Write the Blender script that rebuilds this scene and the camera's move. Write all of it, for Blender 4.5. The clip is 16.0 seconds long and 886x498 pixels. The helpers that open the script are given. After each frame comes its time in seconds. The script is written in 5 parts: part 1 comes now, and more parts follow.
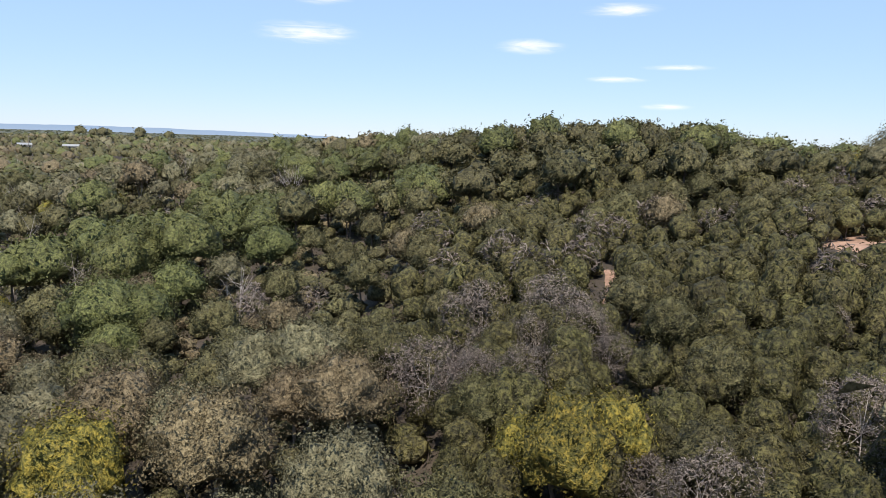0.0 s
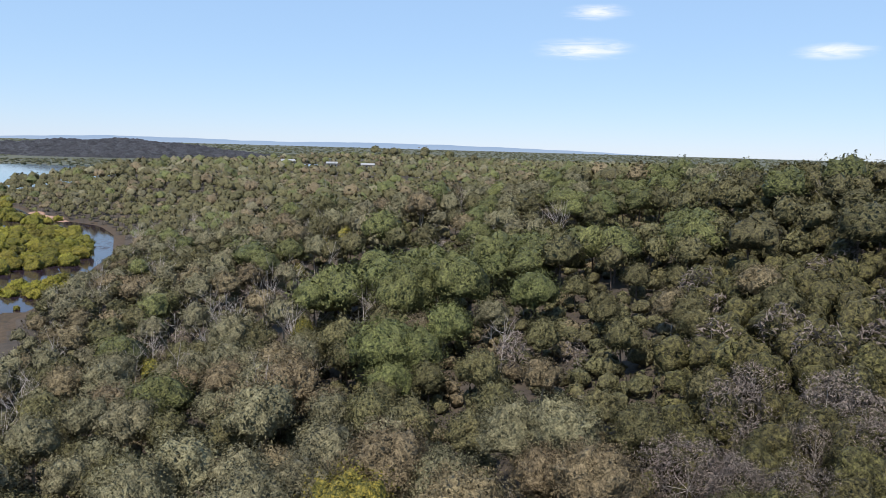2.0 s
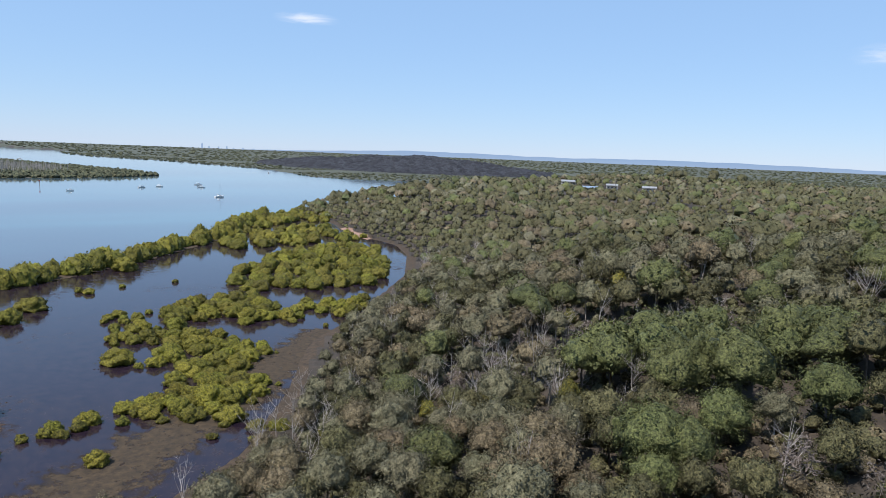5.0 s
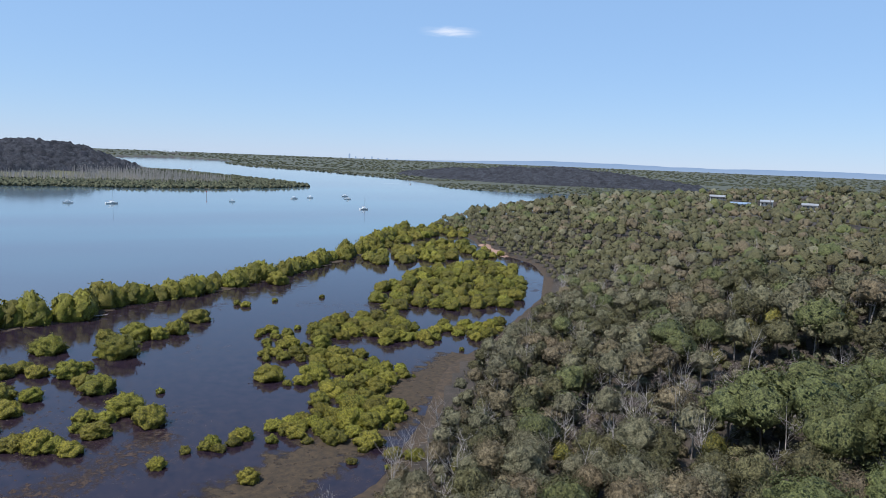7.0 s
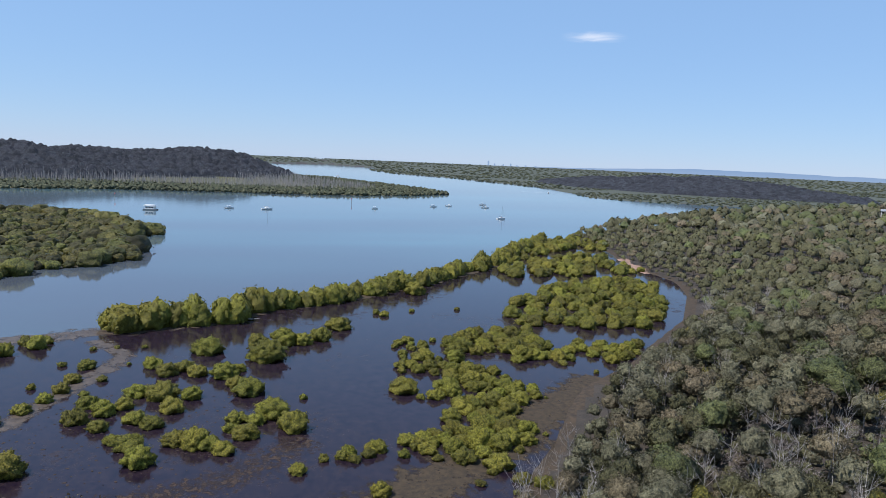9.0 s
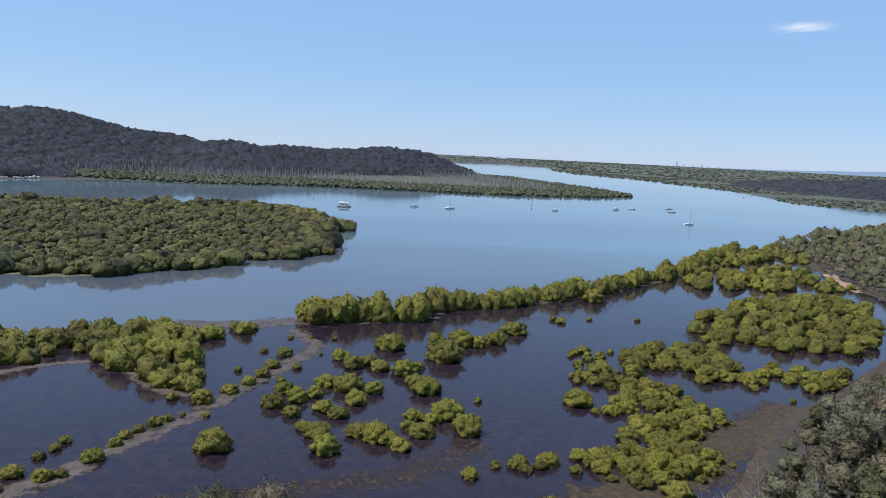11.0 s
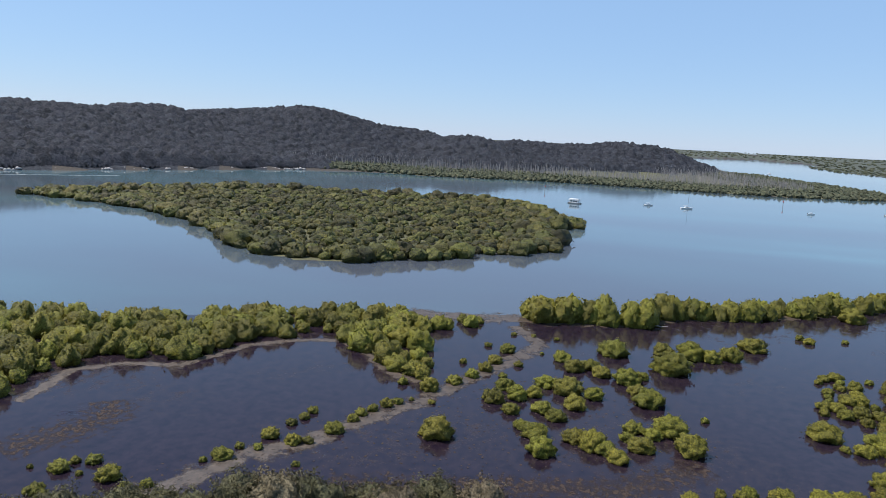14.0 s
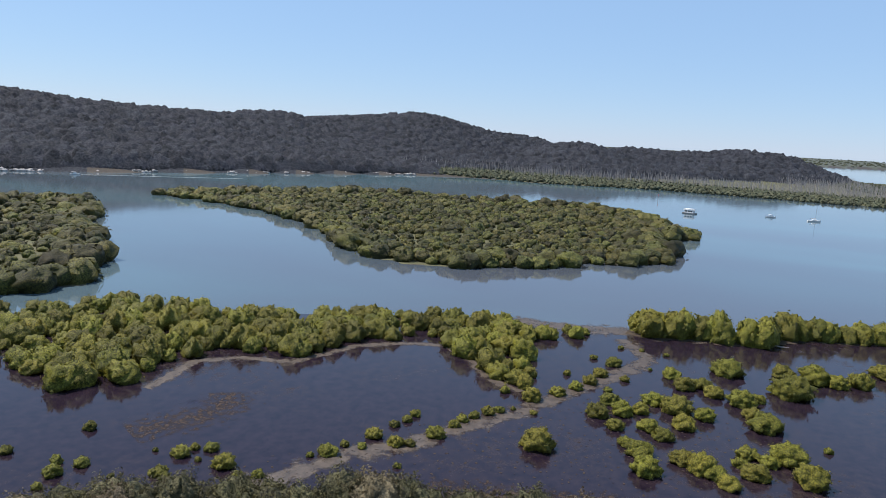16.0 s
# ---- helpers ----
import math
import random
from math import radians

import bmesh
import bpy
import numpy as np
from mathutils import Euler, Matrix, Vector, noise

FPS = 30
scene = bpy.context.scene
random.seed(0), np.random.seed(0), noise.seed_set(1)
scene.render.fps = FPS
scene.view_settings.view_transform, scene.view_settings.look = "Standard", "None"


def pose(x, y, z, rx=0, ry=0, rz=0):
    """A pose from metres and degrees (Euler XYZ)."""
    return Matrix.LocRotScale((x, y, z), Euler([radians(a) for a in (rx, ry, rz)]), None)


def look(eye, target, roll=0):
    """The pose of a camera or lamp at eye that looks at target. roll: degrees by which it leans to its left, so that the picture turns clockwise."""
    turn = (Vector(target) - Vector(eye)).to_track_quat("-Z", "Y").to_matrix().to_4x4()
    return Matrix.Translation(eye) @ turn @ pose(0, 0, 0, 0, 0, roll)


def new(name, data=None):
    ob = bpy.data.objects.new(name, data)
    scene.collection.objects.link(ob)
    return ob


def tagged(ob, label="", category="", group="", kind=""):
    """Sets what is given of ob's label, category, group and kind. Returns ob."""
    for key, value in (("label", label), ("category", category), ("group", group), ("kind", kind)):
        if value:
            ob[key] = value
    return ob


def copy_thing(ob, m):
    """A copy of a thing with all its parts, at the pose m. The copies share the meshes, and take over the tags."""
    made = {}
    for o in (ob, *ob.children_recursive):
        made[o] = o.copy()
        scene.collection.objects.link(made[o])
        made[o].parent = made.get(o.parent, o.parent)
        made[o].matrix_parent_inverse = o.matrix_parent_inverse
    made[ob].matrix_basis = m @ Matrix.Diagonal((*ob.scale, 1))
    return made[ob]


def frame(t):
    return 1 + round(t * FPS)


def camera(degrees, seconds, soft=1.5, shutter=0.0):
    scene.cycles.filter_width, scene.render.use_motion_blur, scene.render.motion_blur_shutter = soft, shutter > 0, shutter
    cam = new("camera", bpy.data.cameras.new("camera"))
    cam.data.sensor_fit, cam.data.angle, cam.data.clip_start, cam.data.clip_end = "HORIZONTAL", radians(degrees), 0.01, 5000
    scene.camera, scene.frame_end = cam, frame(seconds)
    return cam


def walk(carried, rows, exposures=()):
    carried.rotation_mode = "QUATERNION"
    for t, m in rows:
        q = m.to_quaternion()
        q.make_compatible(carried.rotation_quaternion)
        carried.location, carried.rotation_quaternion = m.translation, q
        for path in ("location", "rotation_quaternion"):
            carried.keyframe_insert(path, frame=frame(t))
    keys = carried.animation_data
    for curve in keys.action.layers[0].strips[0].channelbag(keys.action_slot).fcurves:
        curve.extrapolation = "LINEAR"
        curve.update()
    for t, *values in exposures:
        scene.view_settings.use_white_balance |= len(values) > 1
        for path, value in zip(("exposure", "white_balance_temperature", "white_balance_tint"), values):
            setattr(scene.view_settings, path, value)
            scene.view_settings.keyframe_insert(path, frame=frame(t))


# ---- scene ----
cam = camera(64.5, 16.0, soft=0.7)
PATH = [
    (0, (0.309, 0.432, 30.162), (0.195, 2.406, 29.858), 1.7),
    (0.5, (0.249, 0.493, 31.19), (-0.054, 2.447, 30.891), 1.6),
    (1, (0.249, 0.541, 32.231), (-0.238, 2.459, 31.938), 1.5),
    (1.5, (0.313, 0.474, 33.259), (-0.353, 2.338, 32.971), 1.5),
    (2, (0.368, 0.49, 34.263), (-0.467, 2.285, 33.98), 1.6),
    (2.5, (0.436, 0.529, 35.206), (-0.455, 2.298, 34.93), 1.7),
    (3, (0.405, 0.55, 36.164), (-0.55, 2.287, 35.895), 1.8),
    (3.5, (0.26, 0.681, 37.14), (-0.807, 2.352, 36.875), 1.9),
    (4, (0.259, 0.574, 38.255), (-0.995, 2.108, 37.989), 2.0),
    (4.5, (0.206, 0.804, 39.276), (-1.213, 2.188, 39.011), 2.0),
    (4.7, (0.277, 0.805, 39.696), (-1.159, 2.172, 39.431), 2.1),
    (6.8, (-0.437, 0.667, 44.125), (-2.11, 1.732, 43.867), 2.3),
    (7, (-0.338, 0.744, 44.321), (-2.031, 1.778, 44.067), 2.3),
    (7.5, (-0.247, 0.871, 45.157), (-1.986, 1.825, 44.904), 2.4),
    (8, (-0.174, 0.757, 45.864), (-1.95, 1.641, 45.612), 2.5),
    (8.5, (-0.334, 0.8, 46.368), (-2.153, 1.592, 46.117), 2.5),
    (9, (-0.614, 0.937, 46.761), (-2.476, 1.623, 46.51), 2.5),
    (11.3, (-1.267, 0.734, 48.531), (-3.242, 0.854, 48.246), 2.7),
    (11.5, (-1.014, 1.074, 48.672), (-2.991, 1.145, 48.38), 2.6),
    (12, (-1.062, 1.119, 49.071), (-3.038, 1.074, 48.764), 2.7),
    (12.5, (-0.83, 1.066, 49.466), (-2.798, 0.904, 49.146), 2.8),
    (13, (-0.808, 1.119, 49.841), (-2.762, 0.842, 49.515), 2.8),
    (13.5, (-0.933, 1.135, 49.957), (-2.872, 0.766, 49.631), 2.9),
    (14, (-1.008, 1.121, 50.058), (-2.931, 0.677, 49.734), 2.9),
    (14.5, (-0.962, 1.217, 50.117), (-2.867, 0.697, 49.795), 2.9),
    (15, (-0.955, 1.253, 50.339), (-2.84, 0.665, 50.016), 3.0),
    (15.5, (-0.969, 1.172, 50.471), (-2.829, 0.511, 50.147), 3.1),
    (16, (-1.035, 1.174, 50.443), (-2.868, 0.441, 50.12), 3.1),
]
walk(cam, [(t, look(eye, target, roll)) for t, eye, target, roll in PATH], exposures=[(0, 0.70, 6900, 14), (2, 0.60, 6700, 14), (3.5, 0.53, 6500, 14), (7, 0.36, 6150, 14), (9, 0.29, 6050, 14),
                                                                            (12.5, 0.34, 6200, 14), (16, 0.40, 6450, 14)])

# ---- sky and sun ----
SUN_AZ, SUN_EL = 180.0, 60.0  # clockwise from +y, above the horizon
world = bpy.data.worlds.new("sky")
scene.world = world
world.use_nodes = True
wn = world.node_tree.nodes
sky_tex = wn.new("ShaderNodeTexSky")
sky_tex.sky_type = "NISHITA"
sky_tex.sun_disc = False
sky_tex.sun_elevation, sky_tex.sun_rotation = radians(SUN_EL), radians(SUN_AZ)
sky_tex.air_density, sky_tex.dust_density, sky_tex.ozone_density = 1.0, 0.0, 3.0
wn["Background"].inputs["Strength"].default_value = 0.105
clear = wn.new("ShaderNodeMix")
clear.data_type = "RGBA"
clear.inputs["Factor"].default_value = 0.7
clear.inputs["B"].default_value = (2.4, 4.0, 6.2, 1)
world.node_tree.links.new(sky_tex.outputs[0], clear.inputs["A"])
world.node_tree.links.new(clear.outputs["Result"], wn["Background"].inputs["Color"])
sun = new("sun", bpy.data.lights.new("sun", "SUN"))
sun.data.energy, sun.data.angle, sun.data.color = 4.6, radians(0.53), (1.0, 0.95, 0.87)
az, el = radians(SUN_AZ), radians(SUN_EL)
sun.matrix_world = look((0, 0, 400), (0 - math.sin(az) * math.cos(el), 0 - math.cos(az) * math.cos(el), 400 - math.sin(el)))

rng = np.random.default_rng(7)


# ---- materials ----
def material(name):
    m = bpy.data.materials.new(name)
    m.use_nodes = True
    nt = m.node_tree
    return m, nt.nodes, nt.links, nt.nodes["Principled BSDF"]


def add(nodes, kind, **values):
    n = nodes.new(kind)
    for key, v in values.items():
        n.inputs[key.replace("_", " ")].default_value = v
    return n


def ramp(nodes, stops):
    n = nodes.new("ShaderNodeValToRGB")
    e = n.color_ramp.elements
    while len(e) < len(stops):
        e.new(0.5)
    for item, (p, c) in zip(e, stops):
        item.position, item.color = p, (*c, 1)
    return n


def leaf_material(name, dark, mid, light, spread=0.22, gloss=0.55, translucent=0.12, grain=5.0, cut=0.0, gap=0.5):
    """Foliage: mottled by fine leaf grain, every spray a little apart in shade, every plant its own lean in hue."""
    m, n, l, b = material(name)
    geo = n.new("ShaderNodeNewGeometry")
    info = n.new("ShaderNodeObjectInfo")
    fine = add(n, "ShaderNodeTexNoise", Scale=grain, Detail=3.0, Roughness=0.7)
    big = add(n, "ShaderNodeTexNoise", Scale=0.13, Detail=2.0)
    for t in (fine, big):
        l.new(geo.outputs["Position"], t.inputs["Vector"])
    sharp = n.new("ShaderNodeMapRange")
    for key, v in (("From Min", 0.40), ("From Max", 0.60), ("To Min", 0.0), ("To Max", 0.80)):
        sharp.inputs[key].default_value = v
    l.new(fine.outputs["Fac"], sharp.inputs["Value"])
    tone = n.new("ShaderNodeMath")
    tone.operation = "MULTIPLY_ADD"
    tone.inputs[1].default_value = 0.25
    l.new(geo.outputs["Random Per Island"], tone.inputs[0])
    l.new(sharp.outputs[0], tone.inputs[2])
    r = ramp(n, [(0.0, dark), (0.5, mid), (1.0, light)])
    l.new(tone.outputs[0], r.inputs[0])
    # each plant its own tone: a number per plant where many share one mesh, else the object's own
    plant = n.new("ShaderNodeAttribute")
    plant.attribute_name = "plant"
    own = n.new("ShaderNodeMath")
    own.operation = "ADD"
    l.new(plant.outputs["Fac"], own.inputs[0])
    l.new(info.outputs["Random"], own.inputs[1])
    tint = n.new("ShaderNodeMath")
    tint.operation = "FRACT"
    l.new(own.outputs[0], tint.inputs[0])
    other = n.new("ShaderNodeMath")
    other.operation = "MULTIPLY"
    other.inputs[1].default_value = 7.31
    l.new(tint.outputs[0], other.inputs[0])
    turned = n.new("ShaderNodeMath")
    turned.operation = "FRACT"
    l.new(other.outputs[0], turned.inputs[0])
    hue = n.new("ShaderNodeMapRange")
    for key, v in (("To Min", 0.5 - 0.035 * spread), ("To Max", 0.5 + 0.035 * spread)):
        hue.inputs[key].default_value = v
    l.new(turned.outputs[0], hue.inputs["Value"])
    mixv = n.new("ShaderNodeMath")
    mixv.operation = "MULTIPLY_ADD"
    mixv.inputs[1].default_value = 0.75
    l.new(tint.outputs[0], mixv.inputs[0])
    l.new(big.outputs["Fac"], mixv.inputs[2])
    val = n.new("ShaderNodeMapRange")
    for key, v in (("From Min", 0.3), ("From Max", 1.4), ("To Min", 1 - 1.2 * spread), ("To Max", 1 + 1.1 * spread)):
        val.inputs[key].default_value = v
    l.new(mixv.outputs[0], val.inputs["Value"])
    hs = n.new("ShaderNodeHueSaturation")
    l.new(hue.outputs[0], hs.inputs["Hue"])
    l.new(val.outputs[0], hs.inputs["Value"])
    l.new(r.outputs[0], hs.inputs["Color"])
    l.new(hs.outputs[0], b.inputs["Base Color"])
    b.inputs["Roughness"].default_value = gloss
    b.inputs["Specular IOR Level"].default_value = 0.25
    bp = n.new("ShaderNodeBump")
    bp.inputs["Strength"].default_value, bp.inputs["Distance"].default_value = 1.0, 1.1 / grain
    l.new(fine.outputs["Fac"], bp.inputs["Height"])
    l.new(bp.outputs[0], b.inputs["Normal"])
    tr = n.new("ShaderNodeBsdfTranslucent")
    l.new(hs.outputs[0], tr.inputs["Color"])
    mx = n.new("ShaderNodeMixShader")
    mx.inputs[0].default_value = translucent
    l.new(b.outputs[0], mx.inputs[1])
    l.new(tr.outputs[0], mx.inputs[2])
    out = mx
    if cut:
        # leaf edges: the sprays are broken up into small leaves with gaps between them
        frag = add(n, "ShaderNodeTexNoise", Scale=cut, Detail=1.0, Roughness=0.5)
        l.new(geo.outputs["Position"], frag.inputs["Vector"])
        step = n.new("ShaderNodeMath")
        step.operation = "GREATER_THAN"
        step.inputs[1].default_value = gap
        l.new(frag.outputs["Fac"], step.inputs[0])
        clear_leaf = n.new("ShaderNodeBsdfTransparent")
        out = n.new("ShaderNodeMixShader")
        l.new(step.outputs[0], out.inputs[0])
        l.new(clear_leaf.outputs[0], out.inputs[1])
        l.new(mx.outputs[0], out.inputs[2])
    l.new(out.outputs[0], n["Material Output"].inputs["Surface"])
    return m


def rough_material(name, dark, light, scale, fine=8.0, rough=0.85, bump=0.3, metal=0.0):
    """A mottled matt surface with stains at one scale and grain at another."""
    m, n, l, b = material(name)
    geo = n.new("ShaderNodeNewGeometry")
    a = add(n, "ShaderNodeTexNoise", Scale=scale, Detail=6.0, Roughness=0.62)
    f = add(n, "ShaderNodeTexNoise", Scale=scale * fine, Detail=4.0)
    for t in (a, f):
        l.new(geo.outputs["Position"], t.inputs["Vector"])
    s = n.new("ShaderNodeMath")
    s.operation = "MULTIPLY_ADD"
    s.inputs[1].default_value = 0.4
    l.new(f.outputs["Fac"], s.inputs[0])
    l.new(a.outputs["Fac"], s.inputs[2])
    r = ramp(n, [(0.45, dark), (0.95, light)])
    l.new(s.outputs[0], r.inputs[0])
    l.new(r.outputs[0], b.inputs["Base Color"])
    b.inputs["Roughness"].default_value, b.inputs["Metallic"].default_value = rough, metal
    bp = n.new("ShaderNodeBump")
    bp.inputs["Strength"].default_value = bump
    bp.inputs["Distance"].default_value = 0.2 / scale
    l.new(s.outputs[0], bp.inputs["Height"])
    l.new(bp.outputs[0], b.inputs["Normal"])
    return m


SHADES = {  # dark, middle and light of each kind of foliage
    "gum": ((0.060, 0.057, 0.033), (0.134, 0.126, 0.073), (0.212, 0.200, 0.120)),
    "olive": ((0.030, 0.0285, 0.013), (0.079, 0.075, 0.034), (0.145, 0.135, 0.061)),
    "brown": ((0.050, 0.040, 0.023), (0.122, 0.098, 0.056), (0.210, 0.172, 0.102)),
    "green": ((0.028, 0.033, 0.012), (0.080, 0.090, 0.031), (0.155, 0.168, 0.058)),
    "yellow": ((0.030, 0.034, 0.010), (0.108, 0.100, 0.020), (0.25, 0.198, 0.036)),
    "heath": ((0.016, 0.015, 0.006), (0.054, 0.050, 0.019), (0.116, 0.107, 0.039)),
    "grey": ((0.085, 0.070, 0.062), (0.170, 0.142, 0.126), (0.27, 0.228, 0.204)),
}
LEAF = {k: leaf_material(k + "_foliage", *c, translucent=0.15, grain=1.5) for k, c in SHADES.items()}
LEAFY = {k: leaf_material(k + "_sprays", *c, translucent=0.22, grain=3.2, cut=3.6 if k != "grey" else 0.0, gap=0.42) for k, c in SHADES.items()}
MASS = {k: leaf_material(k + "_mass", *c, translucent=0.1, grain=3.4) for k, c in SHADES.items()}
FINE = {k: leaf_material(k + "_leaves", *c, translucent=0.26, grain=6.0, cut=7.5 if k != "grey" else 0.0, gap=0.42) for k, c in SHADES.items()}
LEAF.update({
    "mangrove": leaf_material("mangrove_leaves", (0.034, 0.035, 0.005), (0.118, 0.114, 0.014), (0.240, 0.218, 0.028), 0.36, translucent=0.2, grain=4.0),
    "islet": leaf_material("islet_mangrove_leaves", (0.016, 0.017, 0.004), (0.064, 0.062, 0.013), (0.138, 0.126, 0.026), 0.6, grain=2.0),
    # far woods: bluish distance haze is mixed into the leaf colour
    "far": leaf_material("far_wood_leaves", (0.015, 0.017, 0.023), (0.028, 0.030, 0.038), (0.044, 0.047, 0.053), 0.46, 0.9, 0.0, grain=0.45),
    "flat": leaf_material("flat_scrub_leaves", (0.036, 0.044, 0.026), (0.068, 0.076, 0.042), (0.115, 0.115, 0.065), 0.35, 0.8, 0.0, grain=0.3),
})
BARK = rough_material("pale_bark", (0.16, 0.13, 0.11), (0.50, 0.45, 0.40), 3.0)
DARK_BARK = rough_material("dark_bark", (0.045, 0.036, 0.03), (0.15, 0.12, 0.10), 3.0)
DEAD = rough_material("weathered_wood", (0.22, 0.20, 0.185), (0.50, 0.46, 0.43), 2.0)
LITTER = rough_material("leaf_litter", (0.016, 0.012, 0.008), (0.055, 0.041, 0.028), 0.35)
SCRUB = rough_material("scrub_ground", (0.042, 0.048, 0.032), (0.072, 0.076, 0.050), 0.012, 12.0)
MARSH = rough_material("marsh_ground", (0.05, 0.052, 0.022), (0.115, 0.105, 0.04), 0.08)
SAND = rough_material("wet_sand", (0.012, 0.008, 0.004), (0.074, 0.047, 0.023), 0.8, 9.0, 0.9, 0.6)
PATH_DIRT = rough_material("pink_dirt", (0.15, 0.088, 0.06), (0.36, 0.23, 0.165), 0.5)
ROCK = rough_material("pale_rock", (0.20, 0.18, 0.165), (0.58, 0.54, 0.50), 0.3)


def mud_material():
    """Tidal mud under a film of water: dark and mirror-like, dull where weed and silt stand out."""
    m, n, l, b = material("tidal_mud")
    geo = n.new("ShaderNodeNewGeometry")
    big = add(n, "ShaderNodeTexNoise", Scale=0.022, Detail=8.0, Roughness=0.62, Distortion=0.6)
    mid = add(n, "ShaderNodeTexNoise", Scale=0.42, Detail=12.0, Roughness=0.78)
    fine = add(n, "ShaderNodeTexNoise", Scale=3.5, Detail=3.0)
    for t in (big, mid, fine):
        l.new(geo.outputs["Position"], t.inputs["Vector"])
    weed = n.new("ShaderNodeMath")
    weed.operation = "MULTIPLY"
    r1 = ramp(n, [(0.46, (0.04, 0.04, 0.04)), (0.66, (1, 1, 1))])
    r2 = ramp(n, [(0.46, (0, 0, 0)), (0.66, (1, 1, 1))])
    l.new(big.outputs["Fac"], r1.inputs[0])
    l.new(mid.outputs["Fac"], r2.inputs[0])
    l.new(r1.outputs[0], weed.inputs[0])
    l.new(r2.outputs[0], weed.inputs[1])
    base = ramp(n, [(0.35, (0.009, 0.006, 0.012)), (0.7, (0.028, 0.018, 0.026))])
    l.new(mid.outputs["Fac"], base.inputs[0])
    weedc = ramp(n, [(0.3, (0.013, 0.008, 0.007)), (0.55, (0.032, 0.020, 0.015)), (0.75, (0.075, 0.050, 0.038))])
    l.new(fine.outputs["Fac"], weedc.inputs[0])
    mx = n.new("ShaderNodeMix")
    mx.data_type = "RGBA"
    l.new(weed.outputs[0], mx.inputs["Factor"])
    l.new(base.outputs[0], mx.inputs["A"])
    l.new(weedc.outputs[0], mx.inputs["B"])
    l.new(mx.outputs["Result"], b.inputs["Base Color"])
    rr = n.new("ShaderNodeMapRange")
    rr.inputs["To Min"].default_value, rr.inputs["To Max"].default_value = 0.03, 0.7
    l.new(weed.outputs[0], rr.inputs["Value"])
    l.new(rr.outputs[0], b.inputs["Roughness"])
    b.inputs["IOR"].default_value = 1.33
    bp = n.new("ShaderNodeBump")
    bp.inputs["Strength"].default_value, bp.inputs["Distance"].default_value = 0.12, 0.05
    l.new(fine.outputs["Fac"], bp.inputs["Height"])
    l.new(bp.outputs[0], b.inputs["Normal"])
    return m


def water_material():
    """Silty channel water with small ripples and broad current streaks."""
    m, n, l, b = material("channel_water")
    geo = n.new("ShaderNodeNewGeometry")
    mp = n.new("ShaderNodeMapping")
    mp.inputs["Scale"].default_value = (1.0, 0.35, 1.0)
    mp.inputs["Rotation"].default_value = (0, 0, radians(25))
    l.new(geo.outputs["Position"], mp.inputs["Vector"])
    big = add(n, "ShaderNodeTexNoise", Scale=0.006, Detail=5.0, Roughness=0.55, Distortion=0.6)
    l.new(mp.outputs[0], big.inputs["Vector"])
    r = ramp(n, [(0.35, (0.066, 0.076, 0.094)), (0.5, (0.072, 0.104, 0.122)), (0.66, (0.085, 0.146, 0.165))])
    l.new(big.outputs["Fac"], r.inputs[0])
    l.new(r.outputs[0], b.inputs["Base Color"])
    b.inputs["Roughness"].default_value, b.inputs["IOR"].default_value = 0.06, 1.33
    wav = add(n, "ShaderNodeTexNoise", Scale=0.9, Detail=5.0, Roughness=0.6)
    l.new(mp.outputs[0], wav.inputs["Vector"])
    bp = n.new("ShaderNodeBump")
    bp.inputs["Strength"].default_value, bp.inputs["Distance"].default_value = 0.045, 0.12
    l.new(wav.outputs["Fac"], bp.inputs["Height"])
    l.new(bp.outputs[0], b.inputs["Normal"])
    return m


SILT = rough_material("wet_silt", (0.022, 0.016, 0.013), (0.115, 0.085, 0.062), 0.7, 8.0, 0.55)
WEED = rough_material("brown_marsh_weed", (0.009, 0.006, 0.003), (0.066, 0.043, 0.020), 0.9, 8.0, 0.95)
WEED_WET = rough_material("red_brown_weed", (0.011, 0.007, 0.006), (0.050, 0.029, 0.018), 0.9, 7.0, 0.95)
MUD, WATER = mud_material(), water_material()


def plain(name, color, rough=0.5, metal=0.0, glow=0.0):
    m, n, l, b = material(name)
    b.inputs["Roughness"].default_value, b.inputs["Metallic"].default_value = rough, metal
    tex = add(n, "ShaderNodeTexNoise", Scale=2.0, Detail=4.0)
    r = ramp(n, [(0.3, tuple(c * 0.86 for c in color)), (0.7, color)])
    l.new(tex.outputs["Fac"], r.inputs[0])
    l.new(r.outputs[0], b.inputs["Base Color"])
    if glow:
        l.new(r.outputs[0], b.inputs["Emission Color"])
        b.inputs["Emission Strength"].default_value = glow
    return m


WHITE = plain("white_paint", (0.80, 0.80, 0.78), 0.35)
CREAM = plain("weatherboard", (0.62, 0.60, 0.55), 0.6)
TIN_BLUE = plain("blue_grey_roofing", (0.20, 0.27, 0.36), 0.45)
TIN_PALE = plain("pale_roofing", (0.25, 0.26, 0.27), 0.5)
RUSTY = plain("rusty_roofing", (0.28, 0.22, 0.19), 0.7)
GLASS = plain("dark_glass", (0.02, 0.025, 0.03), 0.08)
METAL = plain("grey_metal", (0.45, 0.46, 0.47), 0.35, 0.8)
TIMBER = plain("grey_timber", (0.20, 0.17, 0.145), 0.8)
RED_PAINT = plain("red_paint", (0.45, 0.06, 0.05), 0.5)
FOAM = rough_material("foam", (0.35, 0.42, 0.45), (0.85, 0.88, 0.9), 0.5)


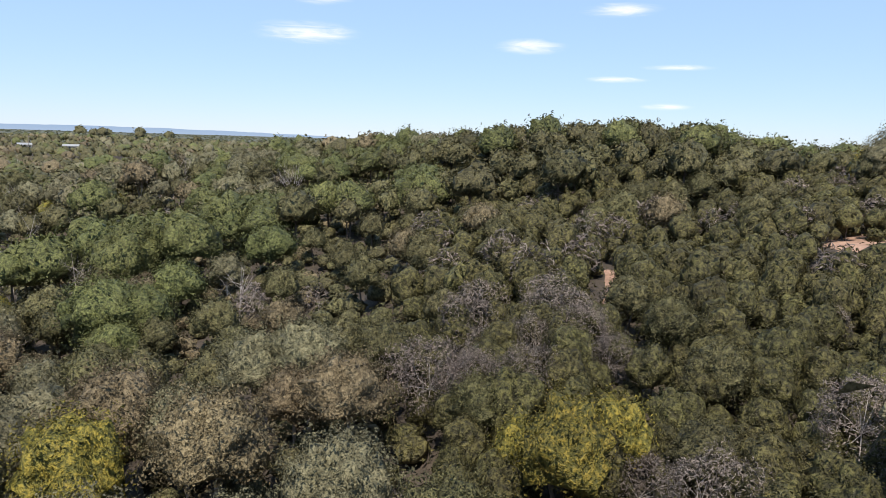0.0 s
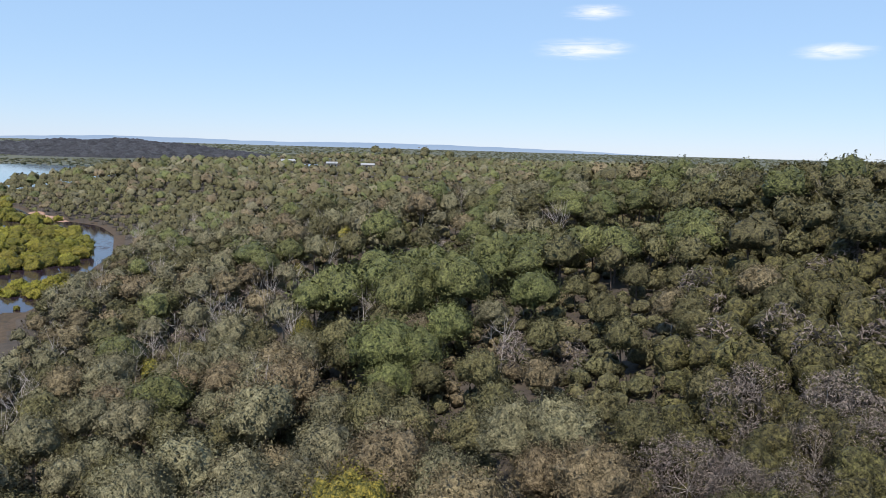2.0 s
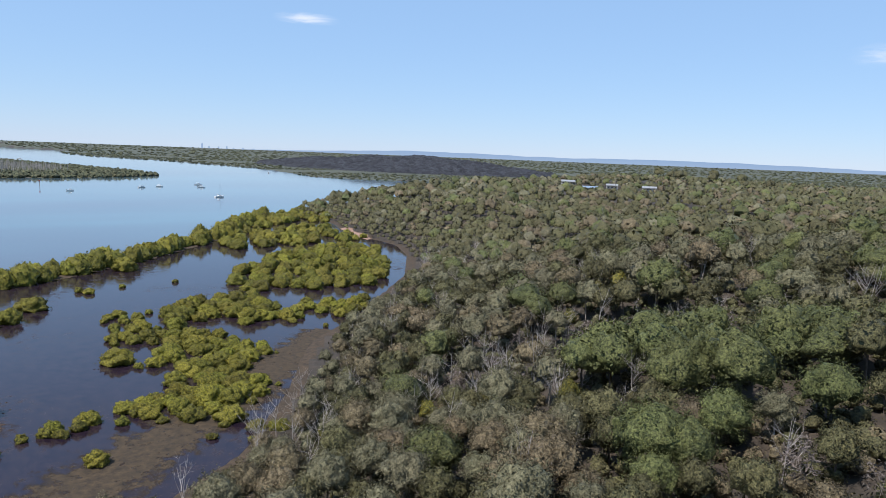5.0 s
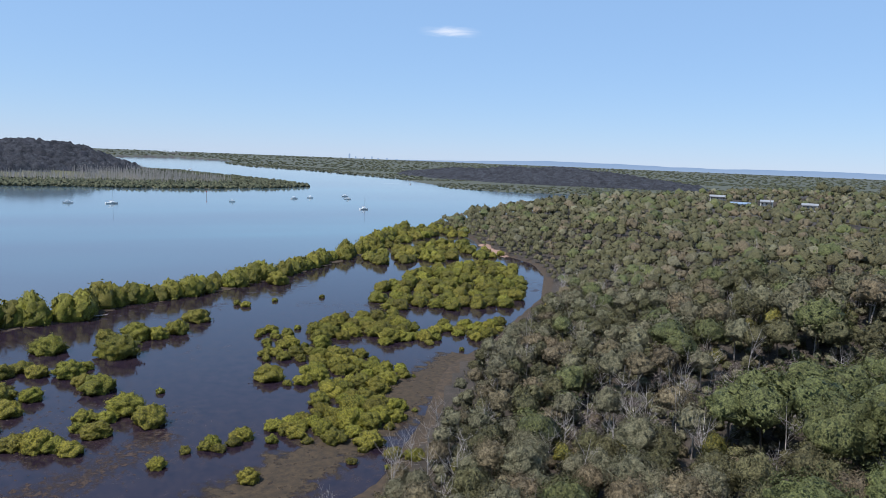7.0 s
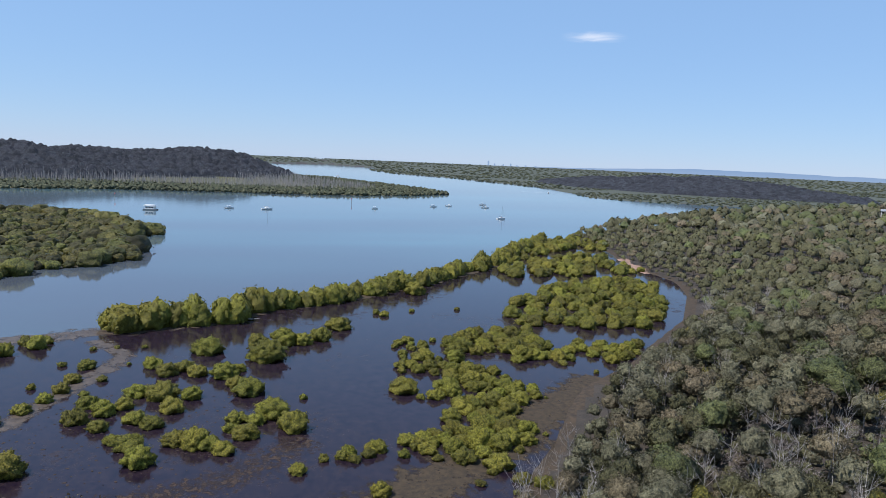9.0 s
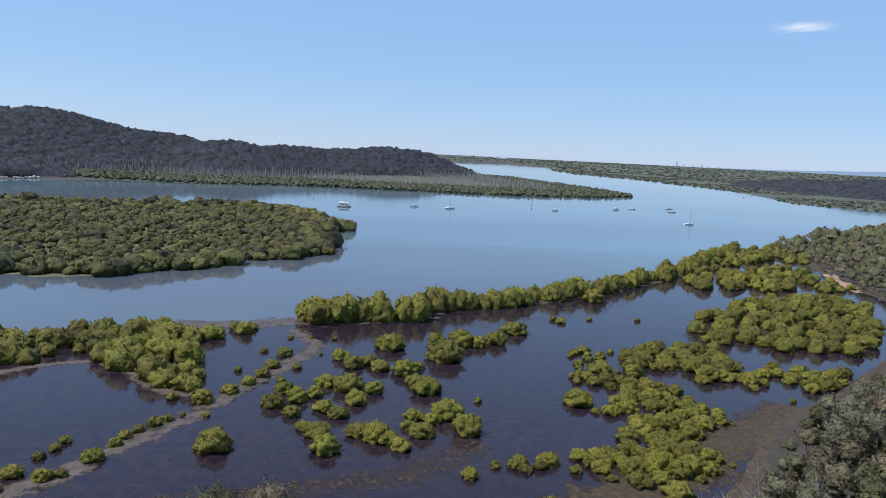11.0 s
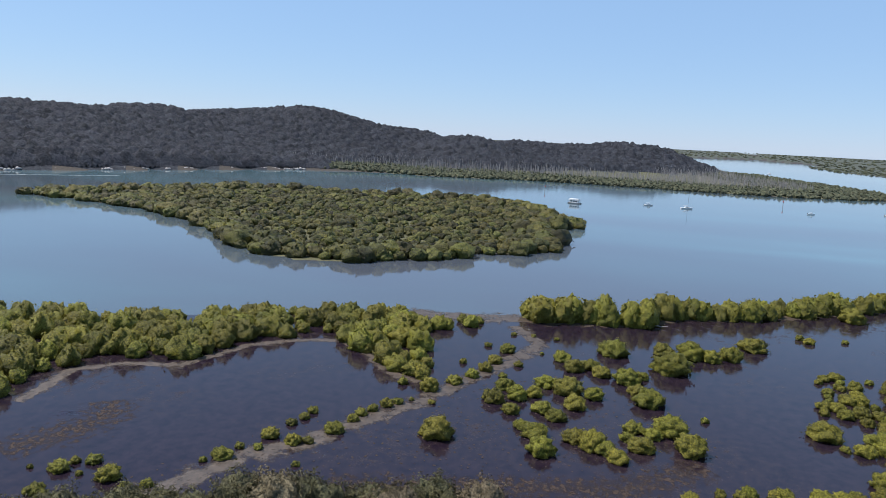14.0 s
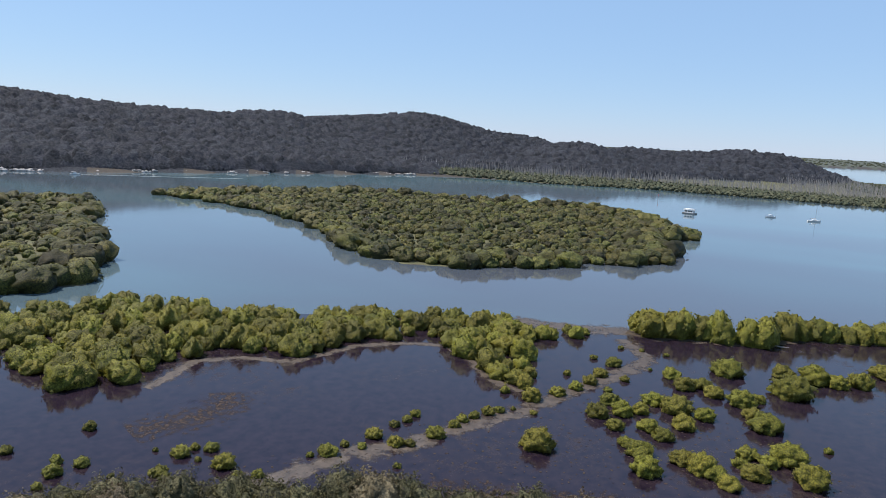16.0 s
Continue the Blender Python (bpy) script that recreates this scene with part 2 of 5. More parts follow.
# ---- plan ----
def inside(poly, x, y):
    x, y = np.asarray(x, float), np.asarray(y, float)
    hit = np.zeros(x.shape, bool)
    for (x0, y0), (x1, y1) in zip(poly, poly[1:] + poly[:1]):
        if y0 == y1:
            continue
        hit ^= ((y0 > y) != (y1 > y)) & (x < (x1 - x0) * (y - y0) / (y1 - y0) + x0)
    return hit


def shore_distance(poly, x, y):
    """Metres inside the outline (minus: outside)."""
    x, y = np.asarray(x, float), np.asarray(y, float)
    best = np.full(x.shape, 1e18)
    for (x0, y0), (x1, y1) in zip(poly, poly[1:] + poly[:1]):
        dx, dy = x1 - x0, y1 - y0
        u = np.clip(((x - x0) * dx + (y - y0) * dy) / max(dx * dx + dy * dy, 1e-9), 0, 1)
        best = np.minimum(best, (x - x0 - u * dx) ** 2 + (y - y0 - u * dy) ** 2)
    return np.where(inside(poly, x, y), 1, -1) * np.sqrt(best)


MAINLAND = [(-46, -78), (-55, -62), (-64, -52), (-70, -42), (-76, -28), (-79, -18), (-77, -4), (-76, 10), (-75, 28), (-83, 43), (-92, 51),
            (-100, 59), (-116, 71), (-126, 80), (-138, 100), (-157, 122), (-178, 148), (-212, 177), (-240, 194), (-286, 201), (-336, 223),
            (-396, 232), (-412, 245), (-445, 290), (-512, 410), (-556, 513), (-592, 623), (-614, 733), (-650, 900), (-700, 1150), (-520, 1330), (-250, 1180),
            (150, 1250), (3000, 1500), (3000, -2000), (200, -2000), (-20, -300)]
ISLET = [(-365, -359), (-359, -307), (-344, -256), (-316, -204), (-260, -146), (-244, -123), (-242, -112), (-244, -97), (-247, -86), (-259, -84),
         (-269, -61), (-291, -49), (-299, -36), (-316, -19), (-347, -20), (-389, -32), (-411, -9), (-434, -8), (-444, -28), (-499, -55), (-541, -96),
         (-520, -160), (-514, -246), (-487, -281), (-427, -318), (-379, -346)]
NEAR_ISLET = [(-139, -179), (-153, -172), (-183, -201), (-199, -219), (-222, -247), (-236, -270), (-259, -290), (-283, -317), (-293, -336),
              (-291, -356), (-260, -380), (-180, -360), (-90, -260), (-100, -200)]
PENINSULA = [(-300, -640), (-400, -570), (-477, -523), (-536, -490), (-605, -450), (-686, -404), (-770, -347), (-805, -290), (-800, -190),
             (-838, -78), (-832, 45), (-822, 165), (-850, 268), (-915, 345), (-1030, 350), (-1257, 311), (-1456, 276), (-1892, 210), (-2100, 60),
             (-2300, -600), (-1900, -2200), (-700, -2600), (-100, -1200)]
FAR_LAND = [(-2353, 601), (-2050, 594), (-1756, 665), (-1285, 673), (-915, 575), (-830, 614), (-793, 681), (-733, 772), (-737, 890), (-790, 1200),
            (-640, 1700), (-300, 2050), (200, 1900), (1200, 2300), (1200, 5200), (-6000, 5200), (-6000, 1000), (-3600, 700), (-3000, 790), (-2600, 640)]
FAR_BANK = [(-3150, 300), (-3720, 690), (-6000, 1000), (-6000, -2500), (-3600, -2000), (-2900, -500), (-2700, 120)]
LAGOON = [(-40, -120), (-60, -60), (-74, -20), (-72, 15), (-72, 30), (-86, 46), (-110, 68), (-134, 99), (-176, 150), (-211, 180), (-250, 198),
          (-292, 203), (-330, 218), (-395, 236), (-375, 198), (-290, 135), (-264, 106), (-247, 88), (-238, 73), (-220, 47), (-213, 25),
          (-200, 14), (-196, -4), (-192, -18), (-188, -30), (-183, -45), (-183, -59), (-170, -87), (-153, -112), (-150, -122), (-142, -150),
          (-118, -164), (-100, -230), (-60, -260), (-20, -200)]
BELT = [(-60, -175), (-95, -132), (-93, -119), (-89, -108), (-94, -100), (-104, -100), (-115, -104), (-125, -94), (-128, -84), (-145, -79),
        (-152, -71), (-157, -59), (-145, -46), (-136, -37), (-135, -32), (-144, -33), (-158, -40), (-168, -42), (-176, -32), (-186, -29),
        (-180, -43), (-181, -59), (-168, -87), (-151, -112), (-148, -122), (-140, -150), (-132, -151), (-116, -161), (-90, -200)]
BAR = [(-192, -20), (-191, -11), (-195, -3), (-196, 7), (-199, 14), (-212, 23), (-215, 35), (-219, 43), (-224, 51), (-237, 70), (-246, 84),
       (-263, 103), (-288, 132), (-330, 165), (-378, 205)]
# ground heights of the wooded rise: x, y, z
RISE = [(0, 0, 9), (-16, 26, 9.5), (-36, 44, 7.5), (11, 61, 17.2), (2, 55, 16), (3, 73, 19), (-20, 97, 16.5), (-23, 67, 10.5), (-30, 95, 12.5),
        (-55, 99, 8), (-72, 105, 5), (-24, 158, 18), (-86, 72, 1.5), (14, 129, 26.8), (26, 128, 28.6), (36, 125, 27), (52, 119, 22.5), (-4, 165, 23.5),
        (-40, 190, 18), (-183, 363, 4), (-430, 610, 9.5), (-429, 749, 16), (-442, 868, 14), (36, 66, 21.5), (46, 103, 22.6), (40, 35, 15), (-60, 10, 3),
        (-50, -30, 3), (0, -60, 6), (80, 0, 14), (100, 200, 24)]
RISE += [(0, 260, 20), (-100, 200, 8), (-150, 300, 5), (0, 500, 14), (-200, 500, 9), (-300, 900, 12), (200, 600, 18), (80, 90, 24)]
RISE += [(-47, 246, 21), (-25, 199, 23), (-4, 180, 25.5), (5, 160, 26.5), (12, 150, 27), (45, 110, 24.5), (-105, 407, 15), (-175, 490, 13)]
# crests of the wooded peninsula: bearing (degrees left of +y), distance, height, half-width
CRESTS = [(146, 1000, 68, 200), (139, 1000, 56, 200), (132, 1050, 55, 200), (126, 1150, 63, 150), (119.5, 1220, 63, 170), (114.3, 1260, 75, 160),
          (110, 1280, 50, 140), (106, 1320, 46, 130), (101.5, 1180, 40, 110), (97, 1320, 36, 130), (93, 1370, 33, 120), (89.3, 1380, 42, 100),
          (86.6, 1390, 36, 75)]
FAR_HILL = [(57.0, 1760, 17, 110), (53.2, 1640, 25, 120), (49.5, 1570, 29, 125), (45.8, 1520, 22, 105), (42.4, 1480, 11, 80)]


def crest_height(rows, x, y):
    total = np.zeros(np.shape(x))
    for bearing, dist, h, half in rows:
        cx, cy = -math.sin(radians(bearing)) * dist, math.cos(radians(bearing)) * dist
        total += (h * np.exp(-((x - cx) ** 2 + (y - cy) ** 2) / (2 * (half * 0.72) ** 2))) ** 5
    return total ** 0.2


def height(x, y):
    """The ground's height, everywhere: wooded rise, islets, peninsula, far flats; below zero under water."""
    x, y = np.asarray(x, float), np.asarray(y, float)
    wsum, zsum = np.zeros(x.shape), np.zeros(x.shape)
    for px, py, pz in RISE:
        w = ((x - px) ** 2 + (y - py) ** 2 + 60.0) ** -1.7
        wsum, zsum = wsum + w, zsum + w * pz
    d = shore_distance(MAINLAND, x, y)
    z = np.where(d > 0, np.minimum(zsum / wsum, 0.05 + 0.09 * d + 0.0012 * np.maximum(d, 0) ** 2), np.maximum(-1.6, 0.06 * d))
    r = np.hypot(x, y)
    for poly, lift in ((ISLET, 0.18), (NEAR_ISLET, 0.18), (PENINSULA, 0.5), (FAR_LAND, 0.7), (FAR_BANK, 0.7)):
        d = shore_distance(poly, x, y)
        top = np.where(d > 0, np.minimum(lift, 0.04 * d), -1.6)
        if poly is PENINSULA:
            top = np.where(d > 0, top + np.minimum(crest_height(CRESTS, x, y), 0.45 * np.maximum(d, 0)), top)
        if poly is FAR_LAND:
            top = np.where(d > 0, top + crest_height(FAR_HILL, x, y), top)
        if poly is FAR_LAND or poly is FAR_BANK:
            top = np.where(d > 0, top + np.clip((r - 2600) / 2300, 0, 1) ** 1.5 * 24, top)
        z = np.maximum(z, top)
    return z


# ---- mesh helpers ----
def sheet(name, verts, faces, materials, index=None, parent=None, smooth=False, label="", normals=None):
    """A mesh object from arrays of corners and faces."""
    verts, faces = np.asarray(verts, np.float32), np.asarray(faces, np.int32)
    me = bpy.data.meshes.new(name)
    k = faces.shape[1]
    me.vertices.add(len(verts))
    me.vertices.foreach_set("co", verts.ravel())
    me.loops.add(faces.size)
    me.loops.foreach_set("vertex_index", faces.ravel())
    me.polygons.add(len(faces))
    me.polygons.foreach_set("loop_start", np.arange(0, faces.size, k, dtype=np.int32))
    for m in materials:
        me.materials.append(m)
    if index is not None:
        me.polygons.foreach_set("material_index", np.asarray(index, np.int32))
    if smooth:
        me.polygons.foreach_set("use_smooth", np.ones(len(faces), bool))
    me.update(calc_edges=True)
    if normals is not None:
        me.polygons.foreach_set("use_smooth", np.ones(len(faces), bool))
        me.normals_split_custom_set_from_vertices(np.asarray(normals, np.float32))
    ob = new(name, me)
    ob.parent = parent
    if label:
        tagged(ob, label)
    return ob


def part(name, bm, mat, parent, label=""):
    """One mesh object under a thing, from a bmesh."""
    me = bpy.data.meshes.new(name)
    bm.to_mesh(me)
    bm.free()
    me.materials.append(mat)
    ob = new(name, me)
    ob.parent = parent
    if label:
        tagged(ob, label)
    return ob


def box(bm, x0, x1, y0, y1, z0, z1, bevel=0.0):
    v = bmesh.ops.create_cube(bm, size=1.0, matrix=Matrix.Translation(((x0 + x1) / 2, (y0 + y1) / 2, (z0 + z1) / 2)) @ Matrix.Diagonal((x1 - x0, y1 - y0, z1 - z0, 1)))["verts"]
    if bevel:
        edges = {e for p in v for e in p.link_edges}
        bmesh.ops.bevel(bm, geom=list(edges), offset=bevel, segments=1, affect="EDGES")
    return bm


def tube(points, radii, sides=5):
    """Corners and four-sided faces of a tapered tube along the points."""
    pts, vs, fs, ns = np.asarray(points, float), [], [], []
    for i, p in enumerate(pts):
        d = pts[min(i + 1, len(pts) - 1)] - pts[max(i - 1, 0)]
        d /= np.linalg.norm(d) + 1e-9
        a = np.cross(d, (0.3, 0.9, 0.2))
        a /= np.linalg.norm(a) + 1e-9
        b = np.cross(d, a)
        for k in range(sides):
            u = 2 * math.pi * k / sides
            ns.append(math.cos(u) * a + math.sin(u) * b)
            vs.append(p + radii[i] * ns[-1])
    for i in range(len(pts) - 1):
        for k in range(sides):
            j = (k + 1) % sides
            fs.append((i * sides + k, i * sides + j, (i + 1) * sides + j, (i + 1) * sides + k))
    return np.array(vs), np.array(fs), np.array(ns)


def join(pieces):
    """Corners, faces and corner normals of several pieces in one."""
    vs, fs, ns, n = [], [], [], 0
    for v, f, nv in pieces:
        vs.append(v)
        fs.append(f + n)
        ns.append(nv)
        n += len(v)
    return np.concatenate(vs), np.concatenate(fs), np.concatenate(ns)


def sprays(c, n, shade, size, wide=0.5, droop=0.25):
    """Bent, pointed sprays of leaves at the places c, facing along n."""
    k = len(c)
    t = np.cross(n, rng.normal(size=(k, 3)))
    t /= np.linalg.norm(t, axis=1)[:, None] + 1e-9
    b = np.cross(n, t)
    s = (size * rng.uniform(0.6, 1.35, k))[:, None]
    w = s * wide * rng.uniform(0.7, 1.3, k)[:, None]
    v = np.stack([c - t * s - n * s * droop, c - b * w, c + t * s - n * s * droop, c + b * w], 1).reshape(-1, 3)
    return v, np.arange(4 * k).reshape(k, 4), np.repeat(shade, 4, axis=0)


def canopy(radius, low, top, lumps, count, size, ragged=0.25, wide=0.5, body=(10, 5), under=-0.45, fill=0.9, loose=0.16, lift=0.12, tilt=0.75):
    """A rounded crown whose outside swells in uneven lumps, covered all over in small leaf sprays."""
    i = np.arange(lumps) + 0.5
    lz = 1 - i / lumps * (1 - under)
    a = i * 2.39996 + rng.uniform(0, 6.28) + rng.normal(0, 0.3, lumps)
    lr = np.sqrt(1 - lz ** 2)
    lump = np.stack([lr * np.cos(a), lr * np.sin(a), lz], 1)
    swell = rng.uniform(1 - 1.6 * ragged, 1.0, lumps)
    sigma = 0.95 * math.sqrt(2 * (1 - under) / lumps)
    mid, half = (top + low) / 2, (top - low) / 2
    box3 = np.array([radius, radius, half])

    def surface(d):
        """How far out the crown reaches in each direction, and how it faces there."""
        gap = np.linalg.norm(d[:, None] - lump[None], axis=2)
        w = swell * np.exp(-(gap / sigma) ** 2 * 0.8)
        k = w.argmax(1)
        face = 0.62 * d + 0.68 * (d - lump[k]) / sigma
        face[:, 2] += lift
        return 0.54 + 0.50 * w.max(1), face / np.linalg.norm(face, axis=1)[:, None]

    d = rng.normal(size=(count * 3, 3)) + np.array([0, 0, 0.25])
    d /= np.linalg.norm(d, axis=1)[:, None]
    d = d[d[:, 2] > under - 0.1][:count]
    reach, face = surface(d)
    c = d * (reach * rng.uniform(0.90, 1.0 + loose, count))[:, None] * box3 + np.array([0, 0, mid])
    n = face + rng.normal(0, tilt, (count, 3)) + np.array([0, 0, 0.25])
    n /= np.linalg.norm(n, axis=1)[:, None]
    shade = face + 0.30 * n + np.array([0, 0, 0.15])
    shade /= np.linalg.norm(shade, axis=1)[:, None]
    leaves = sprays(c, n, shade, size, wide)
    if body:
        segs, rings = body
        els = np.linspace(math.asin(under), 1.35, rings)
        g = np.array([(math.cos(u) * math.cos(e), math.sin(u) * math.cos(e), math.sin(e)) for e in els for u in 2 * math.pi * np.arange(segs) / segs] + [(0, 0, 1.0)])
        out, face = surface(g)
        f = [(r * segs + k, r * segs + (k + 1) % segs, (r + 1) * segs + (k + 1) % segs, (r + 1) * segs + k) for r in range(rings - 1) for k in range(segs)]
        tip, t = rings * segs, (rings - 1) * segs
        f += [(t + k, t + (k + 1) % segs, t + (k + 2) % segs, tip) for k in range(0, segs, 2)]
        v = g * (out * fill * rng.uniform(0.94, 1.05, len(g)))[:, None] * box3 + np.array([0, 0, mid])
        leaves = join([leaves, (v, np.array(f), face)])
    return leaves, lump * 0.62 * box3 + np.array([0, 0, mid])


def wood(top, centres, stout, limbs, lean=0.3, sides=5):
    """A tapered trunk and limbs that reach towards the crown's clumps."""
    fork = np.array([rng.normal(0, lean), rng.normal(0, lean), top * 0.42])
    crown_mid = fork + np.array([rng.normal(0, lean), rng.normal(0, lean), top * 0.3])
    out = [tube([(0, 0, -0.4), fork * np.array([0.4, 0.4, 0.5]), fork, crown_mid], [stout, stout * 0.8, stout * 0.62, stout * 0.3], sides)]
    for c in centres[rng.permutation(len(centres))[:limbs]]:
        m = fork * 0.45 + c * 0.55 + rng.normal(0, 0.03 * top, 3)
        out.append(tube([fork, m, c], [stout * 0.5, stout * 0.33, stout * 0.12], max(3, sides - 1)))
    return join(out)


def bare(top, spread, twigs, stout=0.075):
    """A leafless tree: trunk, forked limbs and thin twigs."""
    out, tips = [], []
    out.append(tube([(0, 0, -0.3), (rng.normal(0, 0.15), rng.normal(0, 0.15), top * 0.4), (rng.normal(0, 0.4), rng.normal(0, 0.4), top)], [stout, stout * 0.7, stout * 0.2], 4))
    for _ in range(twigs // 4):
        a, z0 = rng.uniform(0, 6.28), top * rng.uniform(0.25, 0.75)
        e = np.array([math.cos(a) * spread * rng.uniform(0.4, 1), math.sin(a) * spread * rng.uniform(0.4, 1), z0 + top * rng.uniform(0.12, 0.4)])
        s = np.array([0, 0, z0])
        m = s * 0.5 + e * 0.5 + np.array([0, 0, -0.15])
        out.append(tube([s, m, e], [stout * 0.45, stout * 0.3, stout * 0.12], 3))
        tips += [(m, e), (m * 0.4 + e * 0.6, e)]
    for _ in range(twigs):
        m, e = tips[rng.integers(len(tips))]
        s = m + (e - m) * rng.uniform(0, 1)
        q = s + rng.normal(0, spread * 0.22, 3) + np.array([0, 0, spread * 0.25])
        out.append(tube([s, q], [stout * 0.16, stout * 0.05], 3))
    return join(out)


def placed(template, x, y, z, scale, turn, squash=None):
    """Corners and faces of many copies of a template in one mesh."""
    v, f, nv = template
    k = len(x)
    c, s = np.cos(turn)[:, None], np.sin(turn)[:, None]
    sz = scale if squash is None else scale * squash
    vx = (c * v[:, 0] - s * v[:, 1]) * scale[:, None] + x[:, None]
    vy = (s * v[:, 0] + c * v[:, 1]) * scale[:, None] + y[:, None]
    vz = v[:, 2] * sz[:, None] + z[:, None]
    nx, ny = c * nv[:, 0] - s * nv[:, 1], s * nv[:, 0] + c * nv[:, 1]
    nz = np.broadcast_to(nv[:, 2], nx.shape)
    return (np.stack([vx, vy, vz], 2).reshape(-1, 3), (f[None] + (np.arange(k) * len(v))[:, None, None]).reshape(-1, f.shape[1]),
            np.stack([nx, ny, nz], 2).reshape(-1, 3))


def spread_points(x0, x1, y0, y1, gap, keep):
    """An uneven scatter of places about gap metres apart where keep(x, y) holds."""
    nx, ny = int((x1 - x0) / gap), int((y1 - y0) / (gap * 0.87))
    gx, gy = np.meshgrid(np.arange(nx), np.arange(ny))
    x = x0 + (gx + 0.5 * (gy % 2)) * gap + rng.uniform(-0.38, 0.38, gx.shape) * gap
    y = y0 + gy * gap * 0.87 + rng.uniform(-0.38, 0.38, gx.shape) * gap
    x, y = x.ravel(), y.ravel()
    ok = keep(x, y)
    return x[ok], y[ok]


def bearing(x, y):
    return np.degrees(np.arctan2(-x, y))


def stuff(name, groups, label, category):
    """One object from many (corners, faces, normals, material) groups."""
    mats = list(dict.fromkeys(g[3] for g in groups))
    v, f, nv = join([g[:3] for g in groups])
    idx = np.concatenate([np.full(len(g[1]), mats.index(g[3])) for g in groups])
    ob = sheet(name, v, f, mats, idx, normals=nv)
    own = [np.repeat(g[4] if isinstance(g[4], np.ndarray) else rng.uniform(size=g[4]), len(g[0]) // np.size(g[4] if isinstance(g[4], np.ndarray) else np.empty(g[4]))) if len(g) > 4 else np.full(len(g[0]), rng.uniform()) for g in groups]
    ob.data.attributes.new("plant", "FLOAT", "POINT").data.foreach_set("value", np.concatenate(own).astype(np.float32))
    return tagged(ob, label, category, kind="stuff")


# ---- ground, water, flats ----
def build_ground():
    rs = [6.0]
    while rs[-1] < 4900:
        rs.append(rs[-1] * 1.03 + 0.1)
    rs[-1] = 4900
    bs = np.concatenate([np.arange(-40, 155, 0.6), np.arange(155, 320, 7.5)])
    rr, bb = np.meshgrid(np.array(rs), np.radians(bs), indexing="ij")
    x, y = -np.sin(bb) * rr, np.cos(bb) * rr
    z = height(x, y)
    nr, nb = rr.shape
    i, j = np.meshgrid(np.arange(nr - 1), np.arange(nb), indexing="ij")
    jn = (j + 1) % nb
    f = np.stack([i * nb + j, (i + 1) * nb + j, (i + 1) * nb + jn, i * nb + jn], -1).reshape(-1, 4)
    v = np.stack([x, y, z], -1).reshape(-1, 3)
    hub = np.array([[0, 0, float(height(np.array([0.0]), np.array([0.0]))[0])]])
    m = v[f].mean(1)
    mat = np.zeros(len(f), int)
    mat[(shore_distance(FAR_LAND, m[:, 0], m[:, 1]) > 0) | (shore_distance(FAR_BANK, m[:, 0], m[:, 1]) > 0)] = 1
    mat[inside(ISLET, m[:, 0], m[:, 1]) | inside(NEAR_ISLET, m[:, 0], m[:, 1])] = 2
    mat[inside(PENINSULA, m[:, 0], m[:, 1]) & (m[:, 2] < 3)] = 2
    mat[(m[:, 2] < 0.3) & (shore_distance(MAINLAND, m[:, 0], m[:, 1]) > -8)] = 3
    v = np.concatenate([v, hub])
    caps = np.array([(len(v) - 1, k, (k + 1) % nb, (k + 1) % nb) for k in range(nb)])[:, :3]
    # hill ground takes the woods' haze-tinted leaf colour, so gaps between crowns stay soft
    mat[inside(PENINSULA, m[:, 0], m[:, 1]) & ((m[:, 2] >= 3) | (bearing(m[:, 0], m[:, 1]) > 112))] = 4
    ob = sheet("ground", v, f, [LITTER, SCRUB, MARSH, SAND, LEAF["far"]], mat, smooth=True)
    tagged(ob, "wooded rise, mud margins and scrub flats of the bay shore", "ground", kind="structure")


build_ground()


def flat_polygon(name, outline, z, mat, label):
    bm = bmesh.new()
    face = bm.faces.new([bm.verts.new((px, py, z)) for px, py in outline])
    bmesh.ops.triangulate(bm, faces=[face])
    bmesh.ops.recalc_face_normals(bm, faces=bm.faces)
    if sum(fc.normal.z for fc in bm.faces) < 0:
        bmesh.ops.reverse_faces(bm, faces=bm.faces)
    return tagged(part(name, bm, mat, None), label, name.replace("_", " "), kind="structure")


flat_polygon("water", [(4880 * math.cos(a), 4880 * math.sin(a)) for a in np.linspace(0, 2 * math.pi, 96, endpoint=False)], 0.0, WATER, "silty blue-green water of the tidal channel")
flat_polygon("tidal_flat", LAGOON, 0.05, MUD, "dark wet mud of the tidal lagoon under a film of water")


def weed_patches(name, outline, gap, r0, r1, z, mat, label):
    """Ragged patches of weed lying on the mud."""
    xs, ys = zip(*outline)
    x, y = spread_points(min(xs) - 3, max(xs) + 3, min(ys) - 3, max(ys) + 3, gap, lambda a, b: shore_distance(outline, a, b) + rng.normal(0, 1.6, len(a)) > 0)
    v, f = [], []
    for a, b in zip(x, y):
        r, turn, long = rng.uniform(r0, r1), rng.uniform(0, 6.28), rng.uniform(1.0, 2.0)
        k = len(v)
        for c in range(6):
            u = 2 * math.pi * c / 6
            q = r * rng.uniform(0.55, 1.2)
            px, py = q * math.cos(u) * long, q * math.sin(u)
            v.append((a + px * math.cos(turn) - py * math.sin(turn), b + px * math.sin(turn) + py * math.cos(turn), z + rng.uniform(0, 0.03)))
        f += [(k, k + 1, k + 2, k + 3), (k, k + 3, k + 4, k + 5)]
    tagged(sheet(name, v, f, [mat]), label, "weed", kind="stuff")


weed_patches("scattered_weed", [(-80, -62), (-108, -46), (-128, -30), (-150, -6), (-120, 22), (-100, 16), (-88, 0), (-84, -30)],
             2.1, 0.06, 0.24, 0.055, WEED_WET, "scattered weed on the wet mud")


